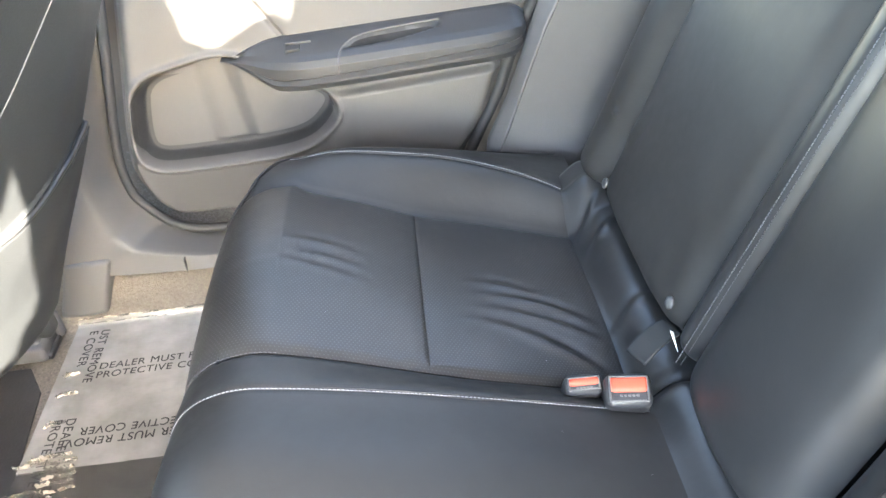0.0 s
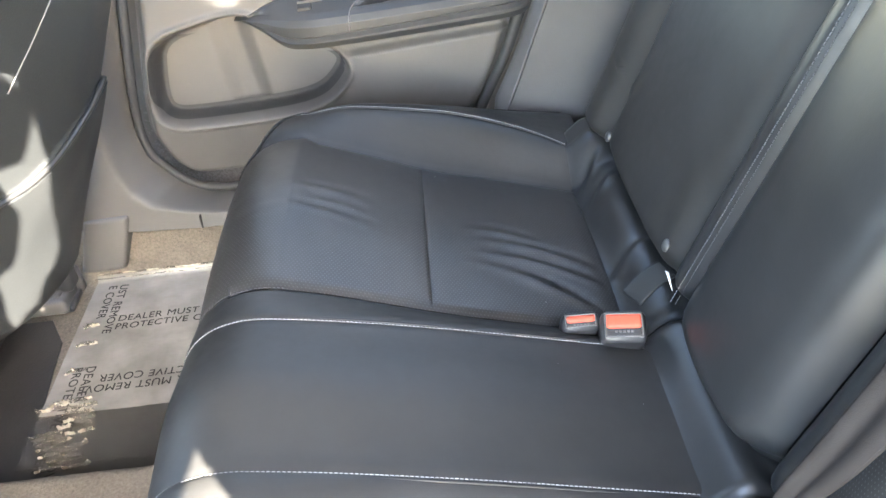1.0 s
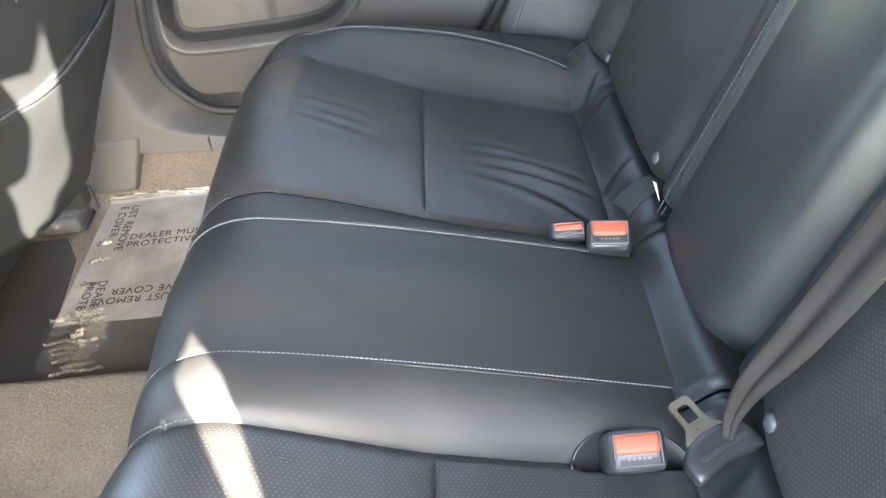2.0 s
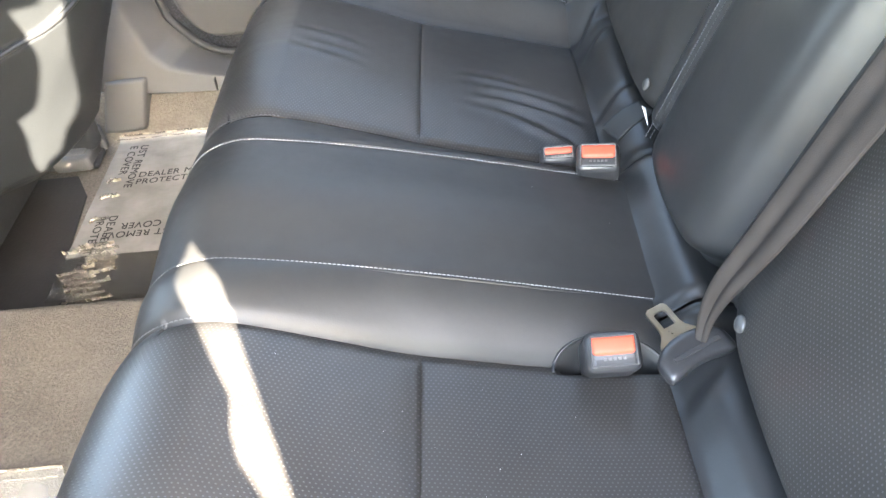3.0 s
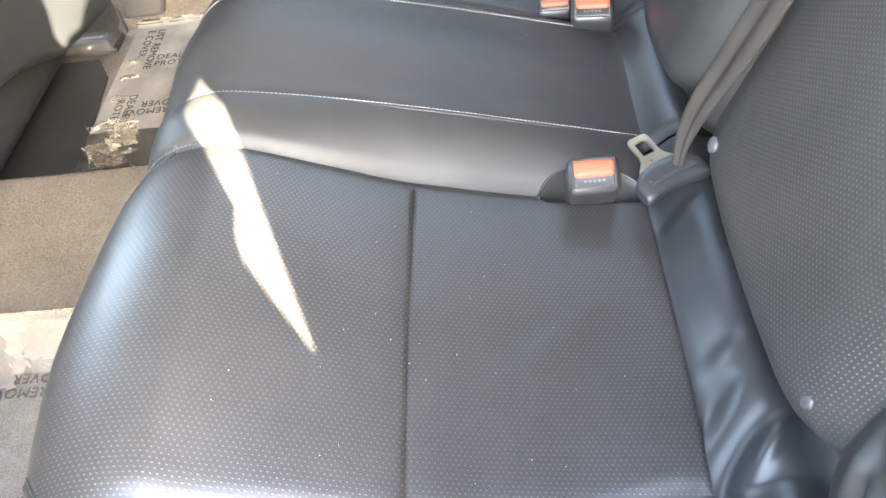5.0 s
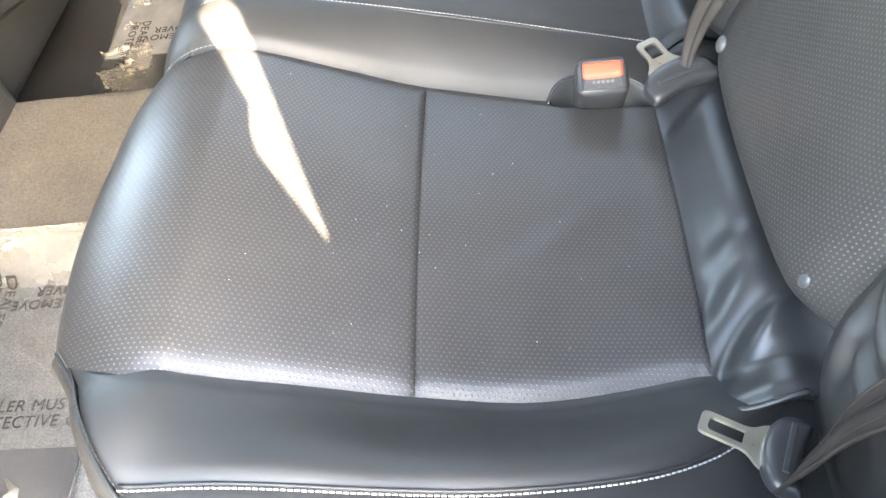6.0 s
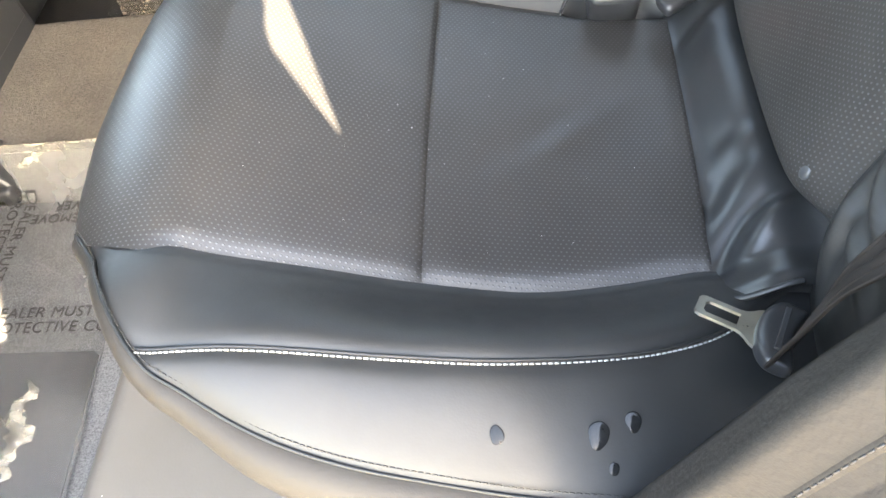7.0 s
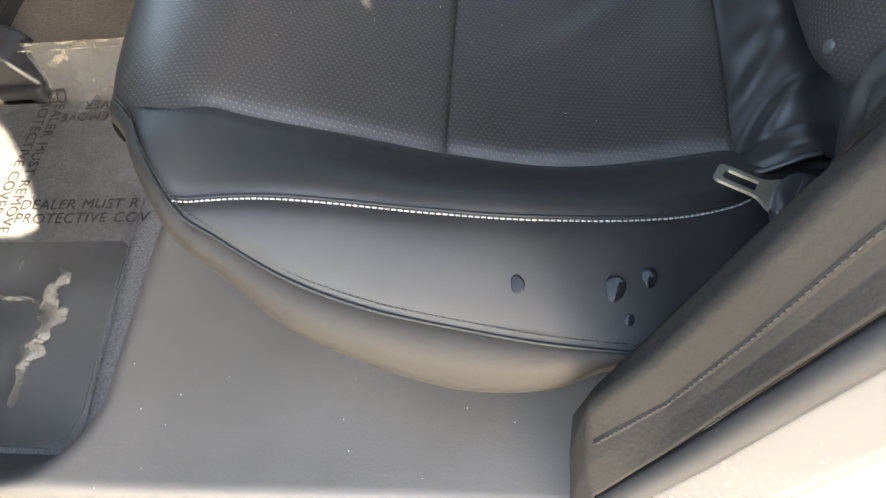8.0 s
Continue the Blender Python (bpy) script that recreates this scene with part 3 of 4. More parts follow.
apron("apron", -0.480, -0.113, LEATHER_SHINY, "smooth creased leather tuck strip", 3.0,
      [wrinkle(0.238, -0.425, 0.036, 0.009, 0.80, 0.0075), wrinkle(0.220, -0.395, 0.036, 0.009, 0.95, 0.0026), wrinkle(0.236, -0.345, 0.020, 0.009, 0.50, 0.0016), wrinkle(0.228, -0.20, 0.022, 0.008, 0.7, 0.0024)])
rim = []
for k in range(31):
    x = 0.203 + 0.050 * k / 30
    z0 = zp(0.205) + seat_height(0.204, -0.478) - 0.004
    u = (x - 0.203) / 0.085
    rim.append((x, -0.478 - 0.004 * math.sin(math.pi * k / 30), z0 + (0.305 - z0) * (0.55 * u + 0.45 * u * u) + 0.010 * math.sin(math.pi * min(1, u * 1.15)) ** 2))
cord("hem", rim, 0.0022, LEATHER_SHINY, cushion, "folded hem of the tuck strip")


# ---- rear seat back ----
def back_x(z):
    return 0.25 + 0.4 * (z - 0.34)


def back_patch(name, y0, y1, z0, z1, mat, parent, label="", puff=0.012, nu=60, nv=30, edge=(0.012, 0.012), rim=0.016, folds=(), lift=-0.008, tuck=(0.035, 0.018)):
    """A panel of the seat back; puff: how far it swells; edge: how its two upright sides sink back."""
    def at(u, v):
        y, z = y0 + (y1 - y0) * v, z0 + (z1 - z0) * u
        w = abs(y1 - y0)
        x = back_x(z) - lift - puff * (4 * v * (1 - v)) ** 0.6
        x += edge[0] * math.exp(-(v * w / rim) ** 2) + edge[1] * math.exp(-((1 - v) * w / rim) ** 2)
        x += tuck[0] * math.exp(-(u * (z1 - z0) / tuck[1]) ** 2)
        for f in folds:
            x -= f(y, z)
        x += 0.0015 * noise.noise((y * 9, z * 9, puff * 100))
        return (x, y, z)

    def uv(u, v):
        return ((z0 + (z1 - z0) * u) * 1.08, y0 + (y1 - y0) * v)
    return grid(name, at, nu, nv, mat, parent, label, uv, flip=y1 > y0)


bm = bmesh.new()
prism(bm, [(0.30, 0.20), (0.38, 0.20), (0.58, 0.765), (0.50, 0.765), (0.325, 0.33)], "y", -0.56, 0.56)
back = part("backrest", bm, LEATHER, bench, "black leather seat back with a perforated outer panel")
TOP = 0.78
back_patch("outer_panel", 0.15, 0.455, 0.296, TOP, LEATHER, back, "", 0.010, 70, 40, (0.010, 0.012), 0.018,
           [wrinkle(0.42, 0.41, 0.03, 0.008, 2.2, 0.004), wrinkle(0.20, 0.40, 0.05, 0.02, 1.2, 0.003), wrinkle(0.23, 0.37, 0.05, 0.02, 1.4, 0.002)])
back_patch("side_bolster", 0.455, 0.565, 0.29, TOP, LEATHER, back, "", 0.014, 130, 56, (0.012, 0.085), 0.020, [wrinkle(0.482, 0.405, 0.012, 0.0028, 0.5, 0.0035)])
back_patch("inner_roll", 0.103, 0.150, 0.298, TOP, LEATHER_SHINY, back, "narrow smooth leather roll", 0.007, 60, 14, (0.012, 0.008), 0.010)
back_patch("centre_panel", -0.095, 0.100, 0.302, TOP, LEATHER_SHINY, back, "smooth swelling leather centre panel", 0.021, 70, 34, (0.020, 0.010), 0.018, lift=-0.002)
back_patch("inner_roll", -0.140, -0.098, 0.298, TOP, LEATHER_SHINY, back, "narrow smooth leather roll", 0.008, 60, 14, (0.008, 0.016), 0.012)
back_patch("outer_panel", -0.450, -0.140, 0.296, TOP, LEATHER_HOLES, back, "perforated black leather panel", 0.010, 70, 60, (0.016, 0.008), 0.028)
back_patch("side_bolster", -0.600, -0.450, 0.25, TOP, LEATHER, back, "creased leather side bolster", 0.016, 150, 80, (0.05, 0.003), 0.014,
           [wrinkle(-0.49, 0.40, 0.035, 0.008, 0.5, 0.008), wrinkle(-0.50, 0.43, 0.03, 0.007, 0.7, 0.006), wrinkle(-0.48, 0.36, 0.03, 0.007, 1.2, 0.006), wrinkle(-0.51, 0.37, 0.03, 0.007, 0.2, 0.006)], lift=-0.010, tuck=(0.046, 0.070))
line = [(back_x(z) + 0.0022, 0.117, z) for z in [0.315 + 0.01 * k for k in range(46)]]
stitches("white_stitching", line, (-0.93, 0, 0.37), back, 0.0044, 0.0031, 0.0005, THREAD_GREY)
stitches("white_stitching", [(x + 0.0035, y - 0.0045, z) for x, y, z in line], (-0.93, 0, 0.37), back, 0.0044, 0.0031, 0.0003, THREAD_GREY)


def stud(y, z, dx=0.002):
    bm = bmesh.new()
    bmesh.ops.create_uvsphere(bm, u_segments=16, v_segments=8, radius=0.0075)
    for v in bm.verts:
        v.co.z *= 0.45
    bmesh.ops.transform(bm, matrix=pose(back_x(z) + dx, y, z, 0, -70, 0), verts=bm.verts)
    return part("stud", bm, STUD, back, "small grey plastic stud", True)


for y, z in ((0.430, 0.333), (0.177, 0.340), (-0.177, 0.340)):
    stud(y, z)
stud(-0.416, 0.336, 0.010)


# ---- far door, sill and pillar trim ----
def seg_dist(p, a, b):
    ax, ay, bx, by = a[0], a[1], b[0], b[1]
    dx, dy = bx - ax, by - ay
    t = max(0.0, min(1.0, ((p[0] - ax) * dx + (p[1] - ay) * dy) / (dx * dx + dy * dy)))
    return math.hypot(p[0] - ax - t * dx, p[1] - ay - t * dy)


def signed(p, poly):
    """Distance to a closed outline, negative inside."""
    d, inside = 9.0, False
    for a, b in zip(poly, poly[1:] + poly[:1]):
        d = min(d, seg_dist(p, a, b))
        if (a[1] > p[1]) != (b[1] > p[1]) and p[0] < (b[0] - a[0]) * (p[1] - a[1]) / (b[1] - a[1]) + a[0]:
            inside = not inside
    return -d if inside else d


def rounded(pts, closed=True):
    """Cut the corners of an outline twice."""
    for _ in range(2):
        out = []
        for a, b in zip(pts, pts[1:] + pts[:1] if closed else pts[1:]):
            out += [tuple(p + (q - p) * 0.25 for p, q in zip(a, b)), tuple(p + (q - p) * 0.75 for p, q in zip(a, b))]
        pts = out if closed else [pts[0]] + out + [pts[-1]]
    return pts


POCKET = rounded([(-0.398, 0.405), (-0.412, 0.35), (-0.418, 0.305), (-0.408, 0.291), (-0.385, 0.287), (-0.30, 0.288), (-0.205, 0.292), (-0.16, 0.302), (-0.135, 0.322),
          (-0.118, 0.346), (-0.14, 0.366), (-0.19, 0.388), (-0.235, 0.418), (-0.27, 0.432), (-0.33, 0.421)])
DOOR_L = [(0.157, -0.33), (0.160, -0.385), (0.168, -0.412), (0.185, -0.436), (0.205, -0.450), (0.26, -0.460), (0.33, -0.452), (0.43, -0.430), (0.54, -0.406), (0.64, -0.385)]
DOOR_R = [(0.157, 0.055), (0.27, 0.110), (0.33, 0.141), (0.41, 0.171), (0.48, 0.206), (0.64, 0.275)]


def door_face(u, v):
    z = 0.157 + 0.445 * u
    x0, x1 = table(z, DOOR_L), table(z, DOOR_R)
    x = x0 + (x1 - x0) * v
    d = signed((x, z), POCKET)
    y = 0.728 + 0.030 * (z - 0.3) + 0.02 * smooth((0.27 - z) / 0.1)
    y += 0.042 * smooth((0.019 - d) / 0.017) - 0.005 * math.exp(-((d - 0.022) / 0.0045) ** 2)
    if d < 0.004:
        y += 0.010 * smooth((0.040 - abs(x + 0.285 + 0.10 * (z - 0.35))) / 0.03)
    fold = 0.374 + 0.06 * (x + 0.1)
    if d > 0 and x > -0.13:
        y -= 0.014 * smooth((fold - z) / 0.012) * smooth((x + 0.13) / 0.05) * smooth((z - 0.19) / 0.12)
    y += 0.03 * math.exp(-((x - x0) / 0.012) ** 2) + 0.03 * math.exp(-((z - 0.157) / 0.010) ** 2) + 0.02 * math.exp(-((x1 - x) / 0.010) ** 2)
    seam = -0.168 - 0.62 * (z - 0.465)
    y += 0.006 * math.exp(-((x - seam) / 0.004) ** 2) * smooth((z - 0.455) / 0.01)
    return (x, y, z)


far_door = thing("car_door", "grey moulded plastic rear door panel with map pocket and armrest, closed", "car door")
grid("door_panel", door_face, 190, 250, TRIM, far_door, "grey moulded panel with a deep map pocket", flip=True, thick=0.012)

SHADED_RIM = POCKET[-5:] + POCKET[:39]


def pocket_shade(u, v):
    """Dark strip painted as shade inside the pocket's front, lower and rear edges."""
    k = u * (len(SHADED_RIM) - 1)
    i = min(int(k), len(SHADED_RIM) - 2)
    p = Vector(SHADED_RIM[i]).lerp(Vector(SHADED_RIM[i + 1]), k - i)
    along_edge = (Vector(SHADED_RIM[min(i + 2, len(SHADED_RIM) - 1)]) - Vector(SHADED_RIM[max(i - 1, 0)])).normalized()
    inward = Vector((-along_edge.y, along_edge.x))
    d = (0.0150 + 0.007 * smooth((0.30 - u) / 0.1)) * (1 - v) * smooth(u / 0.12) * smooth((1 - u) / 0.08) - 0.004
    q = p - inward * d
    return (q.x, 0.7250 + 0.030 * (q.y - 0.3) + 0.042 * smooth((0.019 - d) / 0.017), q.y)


grid("pocket_shade", pocket_shade, 120, 12, RUBBER, far_door, "dark strip painted as shade inside the map pocket")
ARM = [(-0.268, 0.0), (-0.25, 0.12), (-0.22, 0.42), (-0.18, 0.8), (-0.13, 1.0), (0.10, 1.0), (0.16, 0.93), (0.186, 0.7), (0.196, 0.35)]


def arm_section(x):
    w = table(x, ARM)
    lift = 0.028 * smooth((-0.17 - x) / 0.09)
    top, out = 0.452 + 0.07 * (x + 0.1) * 0.5, 0.728 - 0.068 * w
    low = 0.407 + 0.045 * (x + 0.1) + lift * 0.6
    edge = top - 0.010 + lift * 0.2
    cut = 0.430 + 0.06 * x + lift * 0.4
    return [(0.735, top + 0.018), (0.725, top + 0.017), (out + 0.018, top + 0.004), (out + 0.006, top - 0.001), (out, edge), (out, cut + 0.004), (out + 0.0045, cut + 0.001),
            (out - 0.001, cut - 0.005), (out - 0.001, low + 0.010), (out + 0.005, low), (out + 0.020, low - 0.004), (0.728, low - 0.016), (0.74, low - 0.020)]


CUP_FAR = [(-0.084, 0.674), (-0.075, 0.690), (-0.055, 0.7065), (0.0, 0.7125), (0.067, 0.7155)]
CUP_NEAR = [(-0.084, 0.680), (-0.059, 0.680), (0.0, 0.684), (0.067, 0.699)]


def arm(u, v):
    x = -0.268 + 0.464 * u
    sec = arm_section(x)
    k = v * (len(sec) - 1)
    i = min(int(k), len(sec) - 2)
    t = k - i
    y, z = sec[i][0] * (1 - t) + sec[i + 1][0] * t, sec[i][1] * (1 - t) + sec[i + 1][1] * t
    point = smooth((x + 0.268) / 0.090) ** 0.8            # the front end runs out to a point
    end = smooth((0.200 - x) / 0.030) ** 0.5
    z = 0.441 + (z - 0.441) * point if x < 0 else 0.446 + (z - 0.446) * (0.45 + 0.55 * end)
    if i < 3 and -0.09 < x < 0.075:                       # the hollow of the pull cup
        deep = smooth((table(x, CUP_FAR) - 0.0005 - y) / 0.0015) * smooth((y - table(x, CUP_NEAR)) / 0.005) * smooth((x + 0.086) / 0.01) * smooth((0.072 - x) / 0.02)
        z -= 0.016 * deep
    return (x, y, z)


armrest = grid("armrest", arm, 220, 230, TRIM_DARK, far_door, "dark plastic armrest with pull cup", flip=True)

# black sheet stands in for the shade in the pull cup's hollow
def cup_shade(u, v):
    x = -0.079 + 0.145 * u
    a, b = table(x, CUP_NEAR) + 0.002, table(x, CUP_FAR) - 0.0015
    y = a + (b - a) * (0.5 + (v - 0.5) * min(1.0, 9 * min(u, 1 - u)))
    return (x, y, 0.4545 + 0.03 * (x + 0.05) + 0.27 * (y - 0.69) - 0.003 * math.sin(math.pi * v))


grid("pull_cup_shade", cup_shade, 60, 12, INK, armrest, "black sheet painted as shade in the pull cup", flip=True)
cord("pull_cup_rim", rounded([(-0.0865, 0.6585, 0.428), (-0.0865, 0.6585, 0.440), (-0.085, 0.662, 0.450), (-0.083, 0.674, 0.4565), (-0.074, 0.6905, 0.4615), (-0.055, 0.707, 0.4665), (0.0, 0.713, 0.4700), (0.067, 0.716, 0.4730)], False), 0.0015, TRIM, armrest, "thin pale rim of the pull cup")
tilted = Matrix.Translation((0, 0.695, 0.460)) @ Matrix.Rotation(radians(15), 4, "X") @ Matrix.Translation((0, -0.695, -0.460))
bm = bmesh.new()
box(bm, (-0.163, 0.690, 0.455), (-0.141, 0.703, 0.4625), bevel=0.0015)
bmesh.ops.transform(bm, verts=bm.verts, matrix=tilted)
part("window_switch", bm, RUBBER, armrest, "small black window switch")
bm = bmesh.new()
box(bm, (-0.163, 0.7065, 0.455), (-0.125, 0.7080, 0.4630), bevel=0.0005)
bmesh.ops.transform(bm, verts=bm.verts, matrix=tilted)
part("switch_bezel", bm, RIM, armrest, "pale edge of the switch bezel")

cord("door_seal", [(table(z, DOOR_R) + 0.010, 0.738, z) for z in [0.17 + 0.02 * k for k in range(22)]], 0.010, RUBBER, far_door, "black rubber door seal")
seal = [(table(z, DOOR_L) - 0.012, 0.735, z) for z in [0.64 - 0.02 * k for k in range(22)]]
seal += [(-0.445, 0.735, 0.190), (-0.425, 0.735, 0.166), (-0.40, 0.735, 0.150), (-0.37, 0.735, 0.143), (-0.30, 0.735, 0.142), (-0.15, 0.735, 0.142), (0.06, 0.735, 0.146)]
bm = bmesh.new()
box(bm, (-0.62, 0.835, -0.08), (0.62, 0.87, 0.60), bevel=0.01)
part("door_shell", bm, PAINT, far_door, "painted outer skin of the door")
cord("door_seal", rounded(seal, False), 0.008, RUBBER, far_door, "black rubber door seal")


def sill_far(u, v):
    """The trim that runs down the pillar, turns along the sill and dips to the carpet."""
    pts = [(table(z, DOOR_L) - 0.022, z) for z in (0.66, 0.58, 0.50, 0.42, 0.34, 0.28)] + [(-0.476, 0.235), (-0.462, 0.195), (-0.44, 0.165), (-0.41, 0.146), (-0.37, 0.134), (-0.30, 0.131), (-0.15, 0.131), (0.05, 0.131)]
    low = [(-0.56, 0.66), (-0.575, 0.58), (-0.585, 0.50), (-0.60, 0.42), (-0.61, 0.34), (-0.62, 0.26), (-0.62, 0.19), (-0.62, 0.13), (-0.58, 0.115), (-0.48, 0.108), (-0.40, 0.104), (-0.30, 0.102), (-0.15, 0.102), (0.05, 0.102)]
    k = u * (len(pts) - 1)
    i = min(int(k), len(pts) - 2)
    t = k - i
    a = Vector(pts[i]).lerp(Vector(pts[i + 1]), t)
    b = Vector(low[i]).lerp(Vector(low[i + 1]), t)
    q = a.lerp(b, v)
    y = 0.745 - 0.062 * smooth(v / 0.30) - 0.012 * v
    return (q.x, y, q.y)


sill = tagged(grid("sill_trim_far", sill_far, 90, 26, TRIM, flip=True, thick=0.006), "grey plastic pillar and sill trim below the closed door", "sill trim", kind="structure")
bm = bmesh.new()
box(bm, (-0.4008, 0.668, 0.104), (-0.3992, 0.688, 0.1275))
part("joint", bm, RUBBER, sill)


# ---- rear side garnishes beside the seat ----
def garnish(side, name, label):
    lines = [(0.630, [(0.09, 0.20), (0.104, 0.25), (0.130, 0.315), (0.162, 0.40), (0.185, 0.46), (0.26, 0.62)]),
             (0.655, [(0.088, 0.20), (0.099, 0.285), (0.131, 0.352), (0.160, 0.430), (0.182, 0.495), (0.24, 0.64)]),
             (0.668, [(0.088, 0.17), (0.097, 0.255), (0.139, 0.330), (0.167, 0.405), (0.193, 0.485), (0.25, 0.64)]),
             (0.676, [(0.088, 0.16), (0.098, 0.245), (0.140, 0.322), (0.170, 0.398), (0.197, 0.475), (0.255, 0.63)]),
             (0.688, [(0.092, 0.14), (0.102, 0.222), (0.142, 0.315), (0.171, 0.393), (0.199, 0.466), (0.26, 0.62)])]

    def at(u, v):
        k = v * (len(lines) - 1)
        i = min(int(k), len(lines) - 2)
        t = k - i
        def on(row):
            q = u * (len(row) - 1)
            j = min(int(q), len(row) - 2)
            return Vector(row[j]).lerp(Vector(row[j + 1]), q - j)
        a = on(lines[i][1]).lerp(on(lines[i + 1][1]), t)
        y = lines[i][0] * (1 - t) + lines[i + 1][0] * t
        return (a.x + (0.03 if side > 0 else 0.0), side * (y + (0.02 if side > 0 else 0.0)), a.y)
    top = thing(name, label, "side trim")
    grid("garnish", at, 60, 32, TRIM_BROWN if side < 0 else PILLAR_GREY, top, "grained vinyl pad", flip=side > 0, thick=0.004)
    seam = [at(k / 40, 0.50) for k in range(41)]
    du, dv = Vector(at(0.55, 0.5)) - Vector(at(0.5, 0.5)), Vector(at(0.5, 0.56)) - Vector(at(0.5, 0.44))
    nrm = du.cross(dv).normalized()
    nrm = nrm if nrm.z > 0 else -nrm
    # dark cords stand in for the shade on both sides of the ridge
    cord("groove", [Vector(at(k / 40, 0.60)) + nrm * 0.0006 for k in range(9, 41)], 0.0016, RUBBER, top, "dark cord painted as shade beside the ridge", 6)
    cord("groove", [Vector(at(k / 40, 0.40)) + nrm * 0.0006 for k in range(9, 41)], 0.0014, RUBBER, top, "dark cord painted as shade beside the ridge", 6)
    seam = seam[9:]
    cord("seam_ridge", [Vector(p) + nrm * 0.001 for p in seam], 0.0040, TRIM_BROWN if side < 0 else PILLAR_GREY, top, "raised stitched ridge")
    stitches("stitching", [Vector(p) + nrm * 0.0048 for p in seam], nrm, top, 0.0048, 0.0034, 0.0005, RUBBER)
    cord("rubber_seal", [Vector(at(k / 40, 1.0)) + Vector((0.007, side * 0.005, -0.004)) for k in range(41)], 0.0085, RUBBER, top, "black rubber door seal")
    def flange(u, v):
        p = Vector(at(u, 1.0))
        return p + Vector((0.012 + 0.020 * v, side * (0.006 + 0.024 * v), -0.010 - 0.012 * v * v))
    grid("body_flange", flange, 40, 6, PAINT, top, "grey painted body edge", flip=side > 0, thick=0.004)
    def quarter(u, v):
        p = Vector(at(u, 1.0))
        return p + Vector((0.031 + 0.26 * v, side * (0.030 + 0.05 * v - 0.03 * v * v), -0.021 - 0.004 * math.sin(9 * v)))
    if side < 0:
        grid("quarter_panel", quarter, 30, 20, WHITE_PAINT, top, "white painted body side in daylight", flip=side > 0, thick=0.004)
    def inner(u, v):
        p = Vector(at(u, 0.0))
        return (p.x + 0.24 * v, p.y + side * 0.004 * v, p.z + 0.02 * v)
    grid("inner_face", inner, 40, 10, PILLAR_GREY, top, "", flip=side > 0)
    return top


garnish(-1, "side_garnish", "brown-grey vinyl side pad with stitched seam beside the rear seat")
garnish(1, "side_garnish", "dark grey side pad between closed door and rear seat back")


# ---- near sill ----
def sill_near(u, v):
    """A trim that climbs from the rounded edge of the footwell carpet to the sill."""
    x, y = -0.95 + 1.07 * u, -0.71 + 0.50 * v
    ax, ay = x + 0.385 + 0.03, -y - 0.610 + 0.03
    d = math.hypot(max(ax, 0), max(ay, 0)) + min(0.0, max(ax, ay)) - 0.03
    z = 0.014 + 0.112 * smooth((d + 0.012) / 0.085) + 0.012 * smooth((x + 0.30) / 0.25)
    return (x, y, z - 0.075 * smooth((-y - 0.672) / 0.036))


tagged(grid("sill_trim_near", sill_near, 160, 90, DUSTY, thick=0.008), "dusty grey plastic sill trim at the open door", "sill trim", kind="structure")
slab("body_sill", (-0.95, -0.78, -0.10), (0.12, -0.70, 0.075), PAINT, "grey painted body sill of the open doorway", "sill", 0.012)


# ---- buckles, tongues and belts ----
def buckle(at, turn, label, size=(0.043, 0.030, 0.060), tilt=0, frame_mat=RIM):
    """Local axes: x across, y out of the mouth, z up."""
    w, h, d = size
    top = thing("seat_belt_buckle", label, "belt buckle", group="rear buckles")
    top.matrix_world = at @ pose(0, 0, 0, tilt, 0, turn)
    bm = bmesh.new()
    box(bm, (-w / 2, -d, -h / 2), (w / 2, 0, h / 2), bevel=0.008, segs=4)
    part("housing", bm, GLOSS, top, "black plastic housing", True)
    bm = bmesh.new()
    ring = [(-w / 2 + 0.005, -h / 2 + 0.005), (w / 2 - 0.005, -h / 2 + 0.005), (w / 2 - 0.005, h / 2 - 0.005), (-w / 2 + 0.005, h / 2 - 0.005)]
    for k in range(4):
        a, b = ring[k], ring[(k + 1) % 4]
        box(bm, (min(a[0], b[0]) - 0.0008, -0.002, min(a[1], b[1]) - 0.0008), (max(a[0], b[0]) + 0.0008, 0.0016, max(a[1], b[1]) + 0.0008), bevel=0.0004)
    part("mouth_rim", bm, frame_mat, top, "thin worn rim")
    bm = bmesh.new()
    box(bm, (-w * 0.39, -0.014, -h / 2 + h * 0.40), (w * 0.39, 0.0042, h / 2 - 0.004), bevel=0.0045, segs=4)
    for v in bm.verts:
        if v.co.y > 0:
            v.co.y -= 0.004 * (1 - (2 * v.co.x / w) ** 2) * smooth((v.co.z + h / 2) / h)
    part("release_button", bm, RED, top, "bright red release button", True)
    bm = bmesh.new()
    box(bm, (-w * 0.33, -0.004, -h / 2 + 0.004), (w * 0.33, 0.0008, -h / 2 + h * 0.30))
    part("slot", bm, RUBBER, top, "dark tongue slot")
    bm = bmesh.new()
    for k in range(5):
        box(bm, (-w * 0.20 + k * w * 0.085, -0.002, -h / 2 + h * 0.27), (-w * 0.20 + k * w * 0.085 + w * 0.055, 0.0014, -h / 2 + h * 0.34), bevel=0.0003)
    part("mark", bm, RIM, top, "worn pale moulded mark")
    return top


def strap(pts, width, across, mat, label, thick=0.0014, pinch=1.0, spread=0.62):
    """A flat belt along points; across gives its width's direction at the first and last point."""
    pts = [Vector(p) for p in pts]
    a0, a1 = Vector(across[0]), Vector(across[1])
    lift = a1.cross(pts[-1] - pts[0]).normalized()
    def at(u, v):
        k = u * (len(pts) - 1)
        i = min(int(k), len(pts) - 2)
